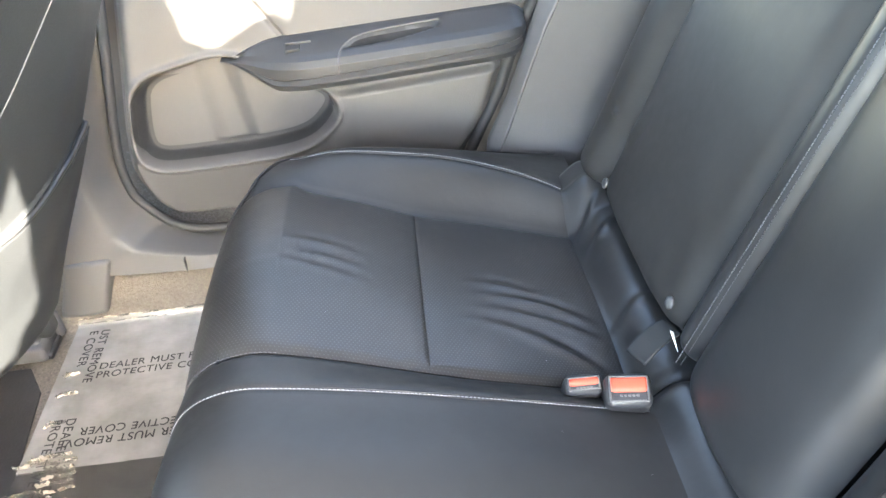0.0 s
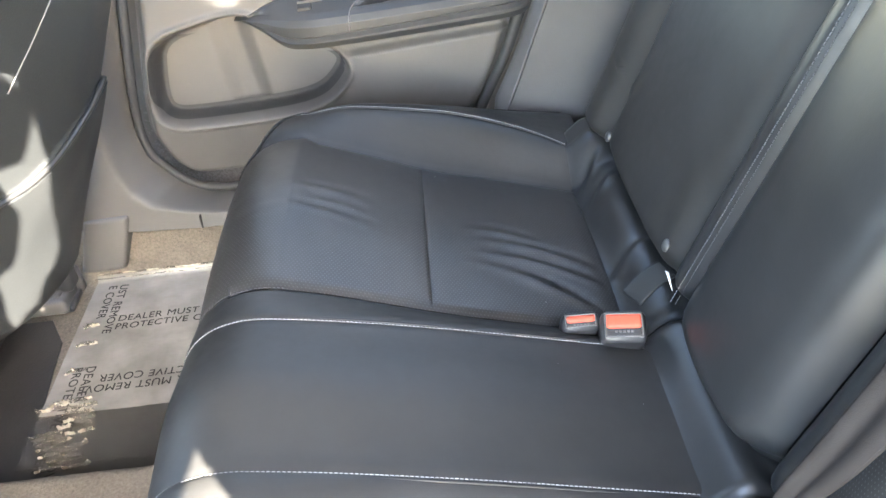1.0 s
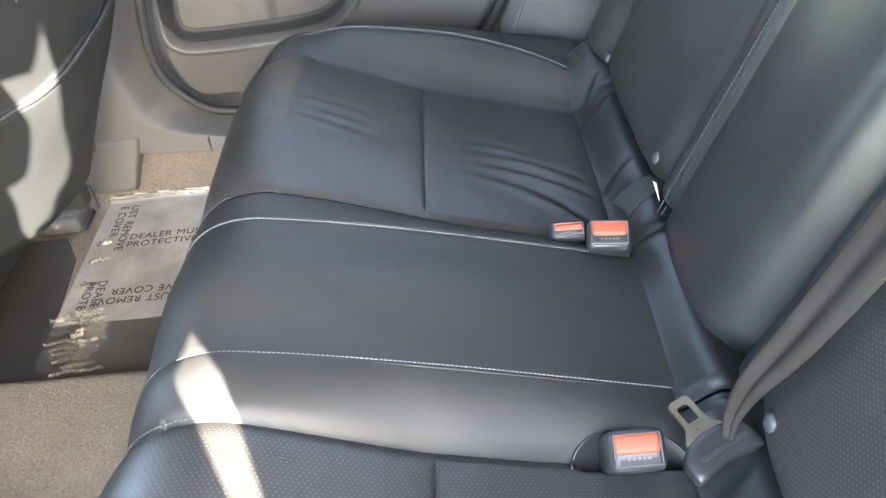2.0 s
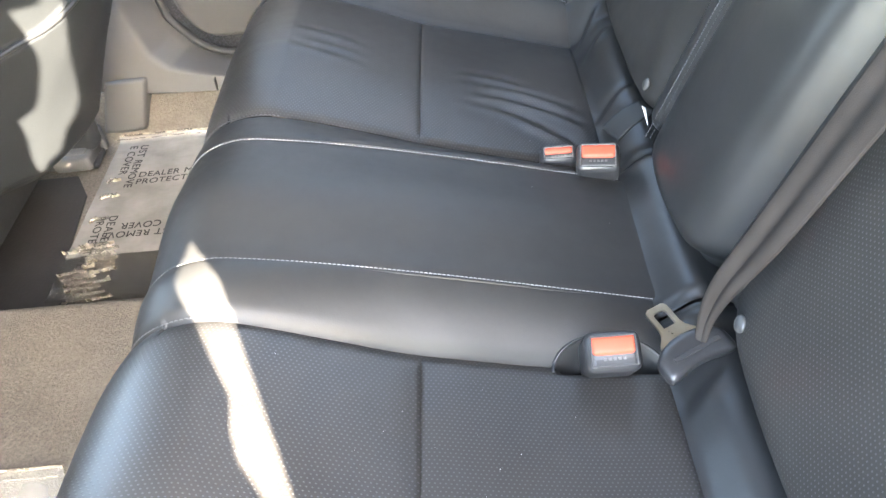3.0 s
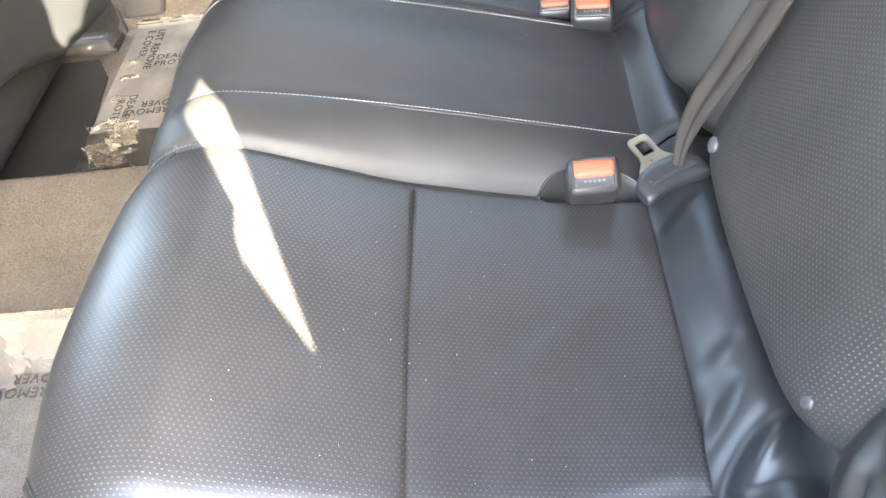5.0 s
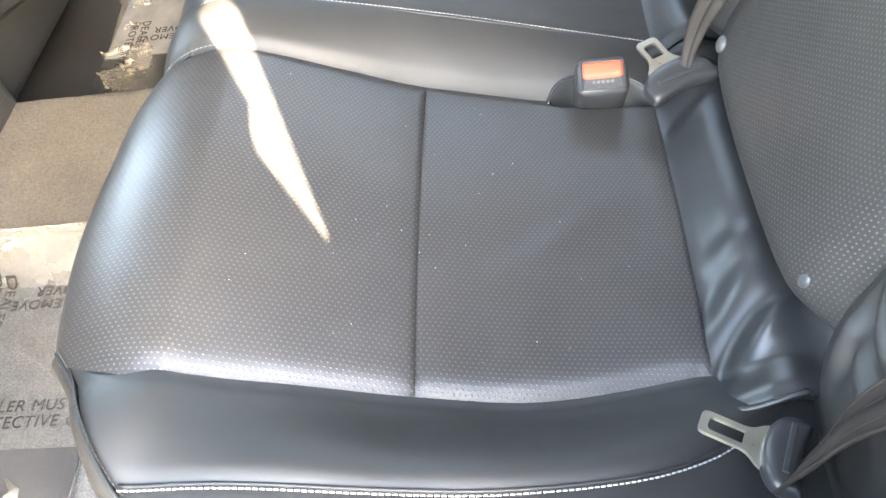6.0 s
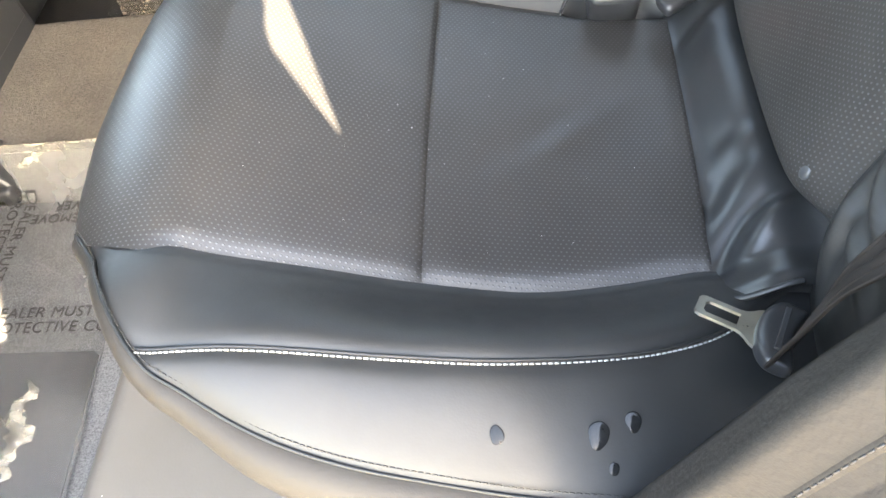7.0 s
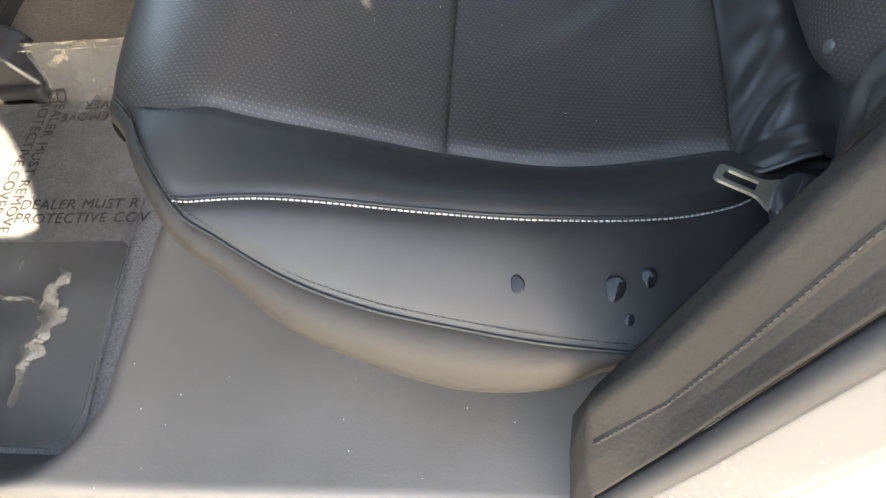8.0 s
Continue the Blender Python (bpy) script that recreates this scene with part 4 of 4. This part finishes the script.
        t = k - i
        p0, p1, p2, p3 = pts[max(i - 1, 0)], pts[i], pts[i + 1], pts[min(i + 2, len(pts) - 1)]
        p = 0.5 * ((2 * p1) + (p2 - p0) * t + (2 * p0 - 5 * p1 + 4 * p2 - p3) * t * t + (3 * p1 - p0 - 3 * p2 + p3) * t ** 3)
        w = a0.lerp(a1, smooth(u * 1.4)).normalized()
        return p + w * ((v - 0.5) * width * (pinch + (1 - pinch) * smooth(u / spread))) + lift * (0.0018 * math.sin(9.0 * v + 2.0 * u) * smooth(u / 0.2))
    top = thing("seat_belt", label, "seat belt", group="rear belts")
    grid("webbing", at, 70, 24, mat, top, "flat woven webbing", thick=thick)
    for v in (0.0, 1.0):
        cord("selvedge", [at(k / 70, v) for k in range(71)], 0.0011, mat, top, "", 6)
    for v in (0.25, 0.75):
        cord("rib", [at(k / 70, v) for k in range(71)], 0.0007, mat, top, "fine woven rib", 5)
    return top


UPFACE = 62
buckle(Matrix.Translation((0.185, 0.086, 0.318)), 172, "large black rear belt buckle with red button on the seat", (0.046, 0.034, 0.058), UPFACE)
buckle(Matrix.Translation((0.146, 0.106, 0.312)), 178, "narrow black rear belt buckle beside the larger one", (0.040, 0.022, 0.05), UPFACE)
buckle(Matrix.Translation((0.155, -0.176, 0.319)), 180, "black rear belt buckle with red button in a leather pocket", (0.046, 0.034, 0.065), 58, GLOSS)



rim_arc = []
for k in range(41):
    a = radians(15 + 168 * k / 40)
    x, y = 0.158 + 0.0505 * math.cos(a), -0.160 + 0.0285 * math.sin(a)
    rim_arc.append((x, y, zp(x) + seat_height(x, y) - 0.0004))
collar = thing("buckle_pocket", "rolled black leather pocket edge round the near buckle", "leather pocket")
cord("rolled_edge", rim_arc, 0.0016, LEATHER_SHINY, collar, "thin rolled leather edge")


def tongue(m, label, group, deep=0.0, reach=0.050):
    """A belt tongue; local x along the plate towards its tip, y across, z up."""
    top = thing("belt_tongue", label, "belt tongue", group=group)
    top.matrix_world = m
    bm = bmesh.new()
    half = [(0.0, 0.023), (0.004, 0.0205), (0.008, 0.0165), (0.012, 0.0135), (0.017, 0.0120), (reach - 0.005, 0.0120), (reach - 0.0015, 0.0105), (reach, 0.0075)]
    slot = [(0.016, 0.0070), (reach - 0.009, 0.0070), (reach - 0.0065, 0.0045)]
    outer = [(x, -y) for x, y in half] + half[::-1]
    hole = [(x, -y) for x, y in slot] + slot[::-1]
    def ring(z):
        return [bm.verts.new((x, y, z)) for x, y in outer], [bm.verts.new((x, y, z)) for x, y in hole]
    (o1, h1), (o2, h2) = ring(0.0), ring(0.0028)
    for loop_a, loop_b in ((o1, o2), (h1, h2)):
        for k in range(len(loop_a)):
            bm.faces.new((loop_a[k], loop_a[(k + 1) % len(loop_a)], loop_b[(k + 1) % len(loop_b)], loop_b[k]))
    for o, h in ((o1, h1), (o2, h2)):
        es = [bm.edges.get((q[k], q[(k + 1) % len(q)])) for q in (o, h) for k in range(len(q))]
        bmesh.ops.triangle_fill(bm, edges=es, use_beauty=True)
    bmesh.ops.recalc_face_normals(bm, faces=bm.faces)
    part("plate", bm, STEEL, top, "bright steel plate with a square slot")
    def shell(u, v):
        """A long rounded bar, bowed back at its ends."""
        def power(c, k):
            return math.copysign(abs(c) ** k, c)
        a, b = 2 * math.pi * u, math.pi * (v - 0.5)
        y = 0.038 * power(math.sin(b), 0.55)
        x, z = power(math.cos(a), 0.6) * power(math.cos(b), 0.45), power(math.sin(a), 0.6) * power(math.cos(b), 0.45)
        return (-0.009 - deep * 0.5 + (0.012 + deep * 0.5) * x - 0.010 * (y / 0.038) ** 2, y, 0.0015 + deep * 0.2 + (0.0085 + deep * 0.2) * z)
    grip = grid("grip", shell, 48, 36, GLOSS, top, "moulded black plastic grip")
    bm = bmesh.new()
    box(bm, (-0.013 - deep, -0.026, 0.002), (-0.008 - deep, 0.026, 0.0112 + deep * 0.4), bevel=0.0008)
    part("belt_slot", bm, RUBBER, grip, "dark slot for the webbing")
    bm = bmesh.new()
    for k in range(3):
        box(bm, (-0.013, -0.011 + k * 0.006, 0.0080 + deep * 0.4), (-0.010, -0.007 + k * 0.006, 0.0098 + deep * 0.4))
    part("mark", bm, RIM, grip, "small pale moulded mark")
    return top


flap = thing("leather_flap", "small black leather flap between the buckles and seat back", "leather flap")
grid("flap_sheet", lambda u, v: (0.200 + 0.046 * u + 0.014 * v, 0.150 + 0.026 * u - 0.022 * v, 0.306 + 0.012 * u - 0.004 * v + 0.006 * math.sin(3.0 * u)), 14, 10, VINYL, flap, "curled leather sheet", thick=0.0025)
label_tag = thing("fabric_tag", "small white fabric tag at the seat back's foot", "fabric tag")
grid("tag_sheet", lambda u, v: (0.243 - 0.004 * v * (1 - u), 0.136 - 0.016 * u, 0.337 - 0.012 * u + 0.003 * v * (1 - u)), 8, 3, TAG_CLOTH, label_tag, "white woven tag", thick=0.0006)

# centre belt: tongue rests by the near buckle, webbing rises over the seat back
tongue(pose(0.214, -0.158, 0.303, 0, -12, 118) @ Matrix.Scale(0.9, 4), "bright steel belt tongue in a black grip, resting by the buckle", "rear belts", 0.008, 0.040)
strap([(0.226, -0.170, 0.306), (0.232, -0.160, 0.330), (0.241, -0.160, 0.365), (0.262, -0.166, 0.42), (0.296, -0.167, 0.50), (0.338, -0.168, 0.60), (0.405, -0.170, 0.77)], 0.041, ((0.75, -0.6, -0.1), (0.10, -1, 0.0)), BELT, "grey woven seat belt webbing rising over the seat back", pinch=0.20, spread=0.85)
# outer belt: tongue lies on the near cushion's back corner
tongue(pose(0.216, -0.517, 0.302, 18, -6, 153) @ Matrix.Scale(0.8, 4), "bright steel belt tongue in black grip on the cushion corner", "rear belts", 0.005)
strap([(0.222, -0.540, 0.308), (0.228, -0.544, 0.352), (0.234, -0.548, 0.400), (0.248, -0.554, 0.445), (0.285, -0.565, 0.56), (0.35, -0.575, 0.72), (0.42, -0.585, 0.87)], 0.044, ((0.5, 0.55, -0.6), (0.12, 0.73, -0.55)), BELT, "brown-grey woven seat belt webbing rising beside the seat back")


# ---- front seats, from behind ----
def front_seat(ya, yb, dx, label, waist=0.0):
    top = thing("front_seat", label, "car seat", group="front seats")
    def hem_z(y):
        return table(abs(y), [(0.2, 0.397), (0.34, 0.394), (0.372, 0.393), (0.409, 0.399), (0.442, 0.409), (0.479, 0.420), (0.54, 0.429), (0.60, 0.440)])

    def across(v, z):
        return ya + (yb - ya - waist * table(z, [(0.15, 0.096), (0.27, 0.071), (0.35, 0.046), (0.43, 0.064), (0.48, 0.059), (0.55, 0.051), (0.65, 0.016), (0.75, 0.0)])) * v

    def foot(v):
        return 0.140 + 0.030 * smooth((0.48 - abs(ya + (yb - ya) * v)) / 0.14)

    def face(u, v):
        low = foot(v)
        z = low + (0.875 - low) * u
        y = across(v, z)
        w = abs(yb - ya)
        e = min(v, 1 - v) * w
        x = -0.560 + dx + 0.46 * (z - 0.165) - 0.140 * (1 - smooth((abs(y) - 0.10) / 0.42))
        x += 0.011 * smooth((hem_z(y) - z) / 0.006) - 0.012 * smooth((hem_z(y) - z) / 0.16)
        x -= 0.060 * (1 - smooth(e / 0.030)) ** 1.5 + 0.02 * (1 - smooth((z - low) / 0.02))
        x += 0.0015 * noise.noise((y * 12, z * 12, dx)) + 0.004 * noise.noise((y * 5, z * 4, 2.0 + dx))
        return (x, y, z)
    grid("backrest_rear", face, 150, 70, VINYL, top, "dark vinyl seat back with a map pocket", flip=True, thick=0.02)
    hem = []
    for k in range(41):
        v = 0.03 + 0.94 * k / 40
        low = foot(v)
        hem.append(Vector(face((hem_z(across(v, 0.42)) - 0.003 - low) / (0.875 - low), v)) + Vector((0.001, 0, 0)))
    cord("pocket_hem", hem, 0.0040, LEATHER_SHINY, top, "rolled hem of the map pocket")
    seam = []
    for k in range(31):
        y = 0.35 + 0.15 * k / 30
        z = 0.549 + 1.4 * (y - 0.369)
        v = (y - ya) / (across(1, z) - ya) if ya > 0 else 0.3 + 0.4 * k / 30
        seam.append(Vector(face((z - foot(v)) / (0.875 - foot(v)), v)) + Vector((0.001, 0, 0)))
    cord("white_piping", seam, 0.0009, THREAD_GREY, top, "thin pale piping", 6)
    bm = bmesh.new()
    lo, hi = min(ya, yb), max(ya, yb)
    box(bm, (-1.05 + dx, lo + 0.01, 0.05), (-0.690 + dx, hi - 0.09, 0.27), bevel=0.03, segs=3)
    part("seat_base", bm, LEATHER, top, "", True)
    bm = bmesh.new()
    box(bm, (-0.70 + dx, hi - 0.075, 0.05), (-0.622 + dx, hi - 0.03, 0.20), bevel=0.012, segs=3)
    part("recliner_cover", bm, TRIM_DARK, top, "dark plastic recliner cover", True)
    return top


front_seat(0.15, 0.668, 0.0, "dark leather front passenger seat seen from behind", 1.0)
front_seat(-0.62, -0.115, -0.17, "dark leather driver seat seen from behind")


def console():
    """The rear end of the centre console, standing on the tunnel."""
    top = thing("centre_console", "smooth dark plastic rear end of the centre console", "console")
    bm = bmesh.new()
    prism(bm, [(-1.35, 0.075), (-0.668, 0.075), (-0.672, 0.30), (-0.70, 0.46), (-0.74, 0.50), (-1.35, 0.50)], "y", -0.085, 0.185, 0.02)
    part("body", bm, TRIM_DARK, top, "", False)
    bm = bmesh.new()
    box(bm, (-0.6685, -0.06, 0.11), (-0.6640, 0.16, 0.28), bevel=0.002)
    part("rear_panel", bm, TRIM_DARK, top, "flat dark rear panel")
    return top


console()


def seat_rail(x, y, label, group="seat rails", bright=False):
    top = thing("seat_rail", label, "seat rail", group=group)
    bm = bmesh.new()
    box(bm, (x - 0.34, y - 0.022, 0.025), (x - 0.012, y + 0.022, 0.062), bevel=0.006, segs=3)
    part("rail", bm, TRIM, top, "", True)
    bm = bmesh.new()
    box(bm, (x - 0.075, y - 0.034, 0.027), (x - 0.004, y + 0.034, 0.058), bevel=0.008, segs=3)
    box(bm, (x - 0.018, y + 0.024, 0.03), (x + 0.008, y + 0.040, 0.082), bevel=0.006, segs=3)
    part("end_cap", bm, GLOSS if bright else TRIM, top, "black plastic end cap" if bright else "grey plastic end cap", True)
    if bright:
        prism(bm := bmesh.new(), [(x - 0.13, 0.030), (x - 0.006, 0.030), (x - 0.004, 0.056), (x - 0.030, 0.100), (x - 0.050, 0.114), (x - 0.13, 0.120)], "y", y - 0.024, y + 0.038)
        bmesh.ops.bevel(bm, geom=list(bm.edges), offset=0.008, segments=3, affect="EDGES", profile=0.5)
        part("dome", bm, GLOSS, top, "faceted glossy black cap")
    bm = bmesh.new()
    if bright:
        box(bm, (x - 0.10, y - 0.034, 0.030), (x - 0.016, y - 0.018, 0.046), bevel=0.005, segs=3)
    box(bm, (x - 0.020, y - 0.026, 0.026), (x + 0.002, y + 0.026, 0.037), bevel=0.003)
    part("foot", bm, STEEL if bright else TRIM_DARK, top, "bright steel foot" if bright else "", True)
    return top


seat_rail(-0.628, 0.600, "dark plastic-capped seat rail on the carpet under the passenger seat")
seat_rail(-0.600, -0.108, "black-capped seat rail with bright steel foot under the driver seat", bright=True)

def rail_cover():
    """A bent plastic cover: a leaning face with rounded corners and a rolled top and edge."""
    def at(u, v):
        a, b = 2 * u - 1, 2 * v - 1
        n = (abs(a) ** 7 + abs(b) ** 7) ** (1 / 7) if (a or b) else 1.0
        m = max(abs(a), abs(b))
        a, b = (a * m / n, b * m / n) if n else (a, b)
        fold = smooth((max(abs(a), abs(b)) - 0.86) / 0.14)
        x = -0.590 + 0.0400 * a + 0.0160 * (b + 1)
        z = 0.096 + 0.050 * b - 0.004 * fold * max(b, 0)
        y = 0.654 + 0.011 * (b + 1) - 0.004 * (1 - a * a) + 0.022 * fold
        return (x, y, z)
    return tagged(grid("rail_cover", at, 48, 48, TRIM, flip=True, thick=0.004), "square grey plastic cover on the carpet beside the sill", "trim cover")


rail_cover()


# ---- protective films on the floor, with their print ----
def film(x0, x1, y0, y1, label, lift, mat, slant=0.0, clear_to=-9.0):
    top = thing("protective_film", label, "floor film", group="floor films")
    def height(x, y):
        return max(floor_z(x, y), 0.022) + lift + 0.0016 * noise.noise((x * 16, y * 10, 2.0)) + 0.0008 * noise.noise((x * 60, y * 30, 5.0))
    def at(u, v):
        y = y0 + (y1 - y0) * v
        x = x0 + (x1 - slant * (y - y0) - x0) * u
        return (x, y, height(x, y))
    if clear_to > y0:
        k = (clear_to - y0) / (y1 - y0)
        grid("sheet", lambda u, v: at(u, k + (1 - k) * v), 110, 90, mat, top, "milky wrinkled plastic sheet")
        grid("sheet", lambda u, v: at(u, k * v), 90, 60, FILM_BARE, top, "clear stretch of the plastic sheet")
    else:
        grid("sheet", at, 130, 130, mat, top, "clear wrinkled plastic sheet")
    edge = [Vector(at(k / 60, 1.0)) + Vector((0, 0.001, 0.001)) for k in range(61)]
    cord("folded_edge", edge, 0.0020, FILM_GLINT, top, "folded pale edge of the sheet", 6)
    cord("folded_edge", [p + Vector((0, -0.013, 0.0004)) for p in edge], 0.0009, FILM_GLINT, top, "folded pale edge of the sheet", 6)
    return top, height


def print_line(words, x, y, turn, parent, height, size=0.0205):
    cu = bpy.data.curves.new("print", "FONT")
    cu.body, cu.size, cu.extrude, cu.space_character = words, size, 0.0002, 1.06
    cu.space_word = 1.15
    ob = new("print", cu)
    dg = bpy.context.evaluated_depsgraph_get()
    me = bpy.data.meshes.new_from_object(ob.evaluated_get(dg))
    bpy.data.objects.remove(ob)
    me.materials.clear()
    me.materials.append(INK)
    m = pose(x, y, 0, 0, 0, turn)
    for v in me.vertices:
        q = m @ v.co
        v.co.z = max(height(q.x + dx, q.y + dy) for dx, dy in ((0, 0), (0.004, 0), (-0.004, 0), (0, 0.004), (0, -0.004))) + 0.0008 + v.co.z
    out = new("print", me)
    out.parent = parent
    out.matrix_local = m
    out["label"] = "black printed words on clear film"
    return out


far_film, far_height = film(-0.606, -0.30, 0.238, 0.655, "clear crumpled protective film with black print on the far footwell carpet", 0.0060, FILM, clear_to=0.335)
near_film, near_height = film(-0.80, -0.395, -0.612, -0.095, "clear protective film with black print on the near footwell carpet", 0.0105, FILM_CLEAR, 0.075)
bm = bmesh.new()
mat_out = [(-0.80, -0.135), (-0.80, -0.62), (-0.43, -0.620), (-0.389, -0.611), (-0.371, -0.585), (-0.374, -0.50), (-0.383, -0.40), (-0.388, -0.31), (-0.41, -0.135)]
prism(bm, mat_out, "z", 0.020, 0.0265, 0.002)
tagged(part("floor_mat", bm, simple("grey_mat_pile", (0.08, 0.079, 0.077), (0.24, 0.236, 0.228), 0.85, 0.95, 500, 900, 0.9, 0.002)), "grey speckled carpet floor mat under clear film in the near footwell", "floor mat")
BROWN_SHADE = simple("brown_floor_shade", (0.022, 0.019, 0.016), (0.042, 0.037, 0.031), 0.35, 0.5, 9, 300, 0.4, 0.001)
BLACK_SHEET = simple("black_floor_sheet", (0.016, 0.016, 0.018), (0.036, 0.035, 0.034), 0.28, 0.42, 8, 300, 0.25, 0.0006)
# dark sheets painted for seat shade (far) and dim film reflections (near)
for outline in ([(-0.80, -0.362), (-0.80, -0.607), (-0.45, -0.609), (-0.415, -0.60), (-0.407, -0.57), (-0.420, -0.368), (-0.428, -0.362)],
                [(-0.625, 0.50), (-0.66, 0.56), (-0.95, 0.56), (-0.95, 0.222), (-0.36, 0.222), (-0.36, 0.345), (-0.606, 0.335)]):
    bm = bmesh.new()
    prism(bm, outline, "z", 0.0225 if outline[0][1] > 0 else 0.0262, 0.0252 if outline[0][1] > 0 else 0.0285, 0.001)
    tagged(part("dark_floor_sheet", bm, BROWN_SHADE if outline[0][1] > 0 else BLACK_SHEET), "dark sheet under clear film, painted as shade and dim reflection", "heel pad", group="heel pads")


def crumple(points, width, seed, parent, height):
    """A ridge of crumpled film standing up from the sheet."""
    pts = [Vector(q) for q in points]
    def at(u, v):
        k = u * (len(pts) - 1)
        i = min(int(k), len(pts) - 2)
        p = pts[i].lerp(pts[i + 1], k - i)
        d = (pts[i + 1] - pts[i]).normalized()
        w = width * (0.35 + 0.65 * abs(noise.noise((u * 9, seed, 3.0))) * 2) * math.sin(math.pi * min(0.98, max(0.02, u))) ** 0.5
        s = (v - 0.5) * w + 0.25 * w * noise.noise((u * 14, seed, v * 2))
        x, y = p.x - d.y * s, p.y + d.x * s
        return (x, y, height(x, y) + 0.001 + 0.009 * (1 - abs(2 * v - 1)) * (0.5 + 0.9 * abs(noise.noise((u * 16, v * 3, seed)))))
    return grid("crumple", at, 60, 8, FILM_GLINT, parent, "pale crumpled ridge of the film", flip=True)
crumple([(-0.491, -0.400), (-0.476, -0.417), (-0.494, -0.432), (-0.477, -0.468), (-0.483, -0.495), (-0.490, -0.528), (-0.482, -0.572)], 0.034, 1.0, near_film, near_height)
crumple([(-0.60, -0.438), (-0.545, -0.443), (-0.511, -0.443), (-0.494, -0.452)], 0.006, 2.0, near_film, near_height)
crumple([(-0.592, -0.112), (-0.569, -0.106), (-0.545, -0.098), (-0.52, -0.098)], 0.008, 3.0, near_film, near_height)
RNG = random.Random(5)
# small pale ridges drawn for the glints along the film's edge
for k in range(4):
    y = 0.35 + 0.062 * k + 0.012 * RNG.uniform(-1, 1)
    h = RNG.uniform(0.006, 0.016)
    crumple([(-0.592, y - 0.004), (-0.592 + 0.5 * h, y + 0.002), (-0.592 + 1.2 * h, y + 0.001), (-0.592 + 2.2 * h, y + 0.003)], 0.003, 40.0 + k, far_film, far_height)
for k in range(11):
    y = 0.232 + 0.0125 * k
    x = -0.550 + 0.016 * RNG.uniform(-1, 1)
    h = RNG.uniform(0.020, 0.048)
    crumple([(x - h, y - 0.004), (x - 0.3 * h, y + 0.002), (x + 0.4 * h, y - 0.001), (x + h, y + 0.004)], 0.006, 10.0 + k, far_film, far_height)
ONE, TWO = "DEALER MUST REMOVE", "PROTECTIVE COVER"
for x, y, turn, who in ((-0.542, 0.534, 0, far_film), (-0.335, 0.387, 180, far_film), (-0.560, 0.742, -90, far_film), (-0.560, 0.43, -90, far_film),
                        (-0.578, -0.3185, 0, near_film), (-0.350, -0.162, 180, near_film), (-0.592, -0.128, -90, near_film)):
    c, sn = math.cos(radians(turn)), math.sin(radians(turn))
    for row, words in enumerate((ONE, TWO)):
        if turn == -90 and y > 0.7:
            words = ("UST REMOVE", "E COVER")[row]
            px, py = x - 0.020 * row, 0.632
        else:
            px, py = x + sn * 0.0205 * row, y - c * 0.0205 * row
        if turn == 0:
            words = (words[:13], words[:14])[row]
        print_line(words, px, py, turn, who, far_height if who == far_film else near_height)


# ---- water drops on the cushion ----
def drop(x, y, r, squash=0.11):
    z = zp(x) + seat_height(x, y)
    bm = bmesh.new()
    bmesh.ops.create_icosphere(bm, subdivisions=4, radius=r)
    for v in bm.verts:
        k = 1 + 0.30 * noise.noise(v.co * (0.8 / r) + Vector((x * 50, 0, 0)))
        v.co.x *= k
        v.co.y *= 1.3 * k
        v.co.z = v.co.z * squash if v.co.z > 0 else v.co.z * 0.3
    bmesh.ops.transform(bm, matrix=pose(x, y, z - 0.0003, 22, 8, 0), verts=bm.verts)
    return tagged(part("water_drop", bm, WATER, None, "", True), "clear water drop on the black leather cushion", "water drop", group="water drops")


for x, y, r in ((0.054, -0.592, 0.0040), (0.113, -0.588, 0.0062), (0.134, -0.578, 0.0046), (0.121, -0.605, 0.0029)):
    drop(x, y, r)


# ---- lint on the leather ----
rng = random.Random(11)
verts, faces = [], []
for k in range(46):
    s, y = rng.uniform(0.02, 0.34), rng.choice((rng.uniform(-0.44, -0.16), rng.uniform(-0.44, -0.16), rng.uniform(-0.085, 0.085), rng.uniform(0.17, 0.44)))
    p = seat_point(s, y) + Vector((0, 0, 0.0006))
    r, a = rng.uniform(0.00025, 0.0007), rng.uniform(0, 3.14)
    d, e = Vector((math.cos(a), math.sin(a), 0)) * r, Vector((-math.sin(a), math.cos(a), 0)) * r * 0.5
    i = len(verts)
    verts += [p + d, p + e, p - d, p - e, p + Vector((0, 0, r * 0.6))]
    faces += [(i, i + 1, i + 4), (i + 1, i + 2, i + 4), (i + 2, i + 3, i + 4), (i + 3, i, i + 4)]
for k in range(16):
    u, v = rng.uniform(0.55, 0.95), rng.uniform(0.05, 0.32)
    p = Vector(sill_near(u, v)) + Vector((0, 0, 0.0007))
    r, a = rng.uniform(0.0004, 0.0009), rng.uniform(0, 3.14)
    d, e = Vector((math.cos(a), math.sin(a), 0)) * r, Vector((-math.sin(a), math.cos(a), 0)) * r * 0.5
    i = len(verts)
    verts += [p + d, p + e, p - d, p - e, p + Vector((0, 0, r * 0.6))]
    faces += [(i, i + 1, i + 4), (i + 1, i + 2, i + 4), (i + 2, i + 3, i + 4), (i + 3, i, i + 4)]
tagged(mesh_object("lint", verts, faces, TAG_CLOTH, soft=False), "tiny white specks of lint on the leather and the sill", "lint", kind="stuff")
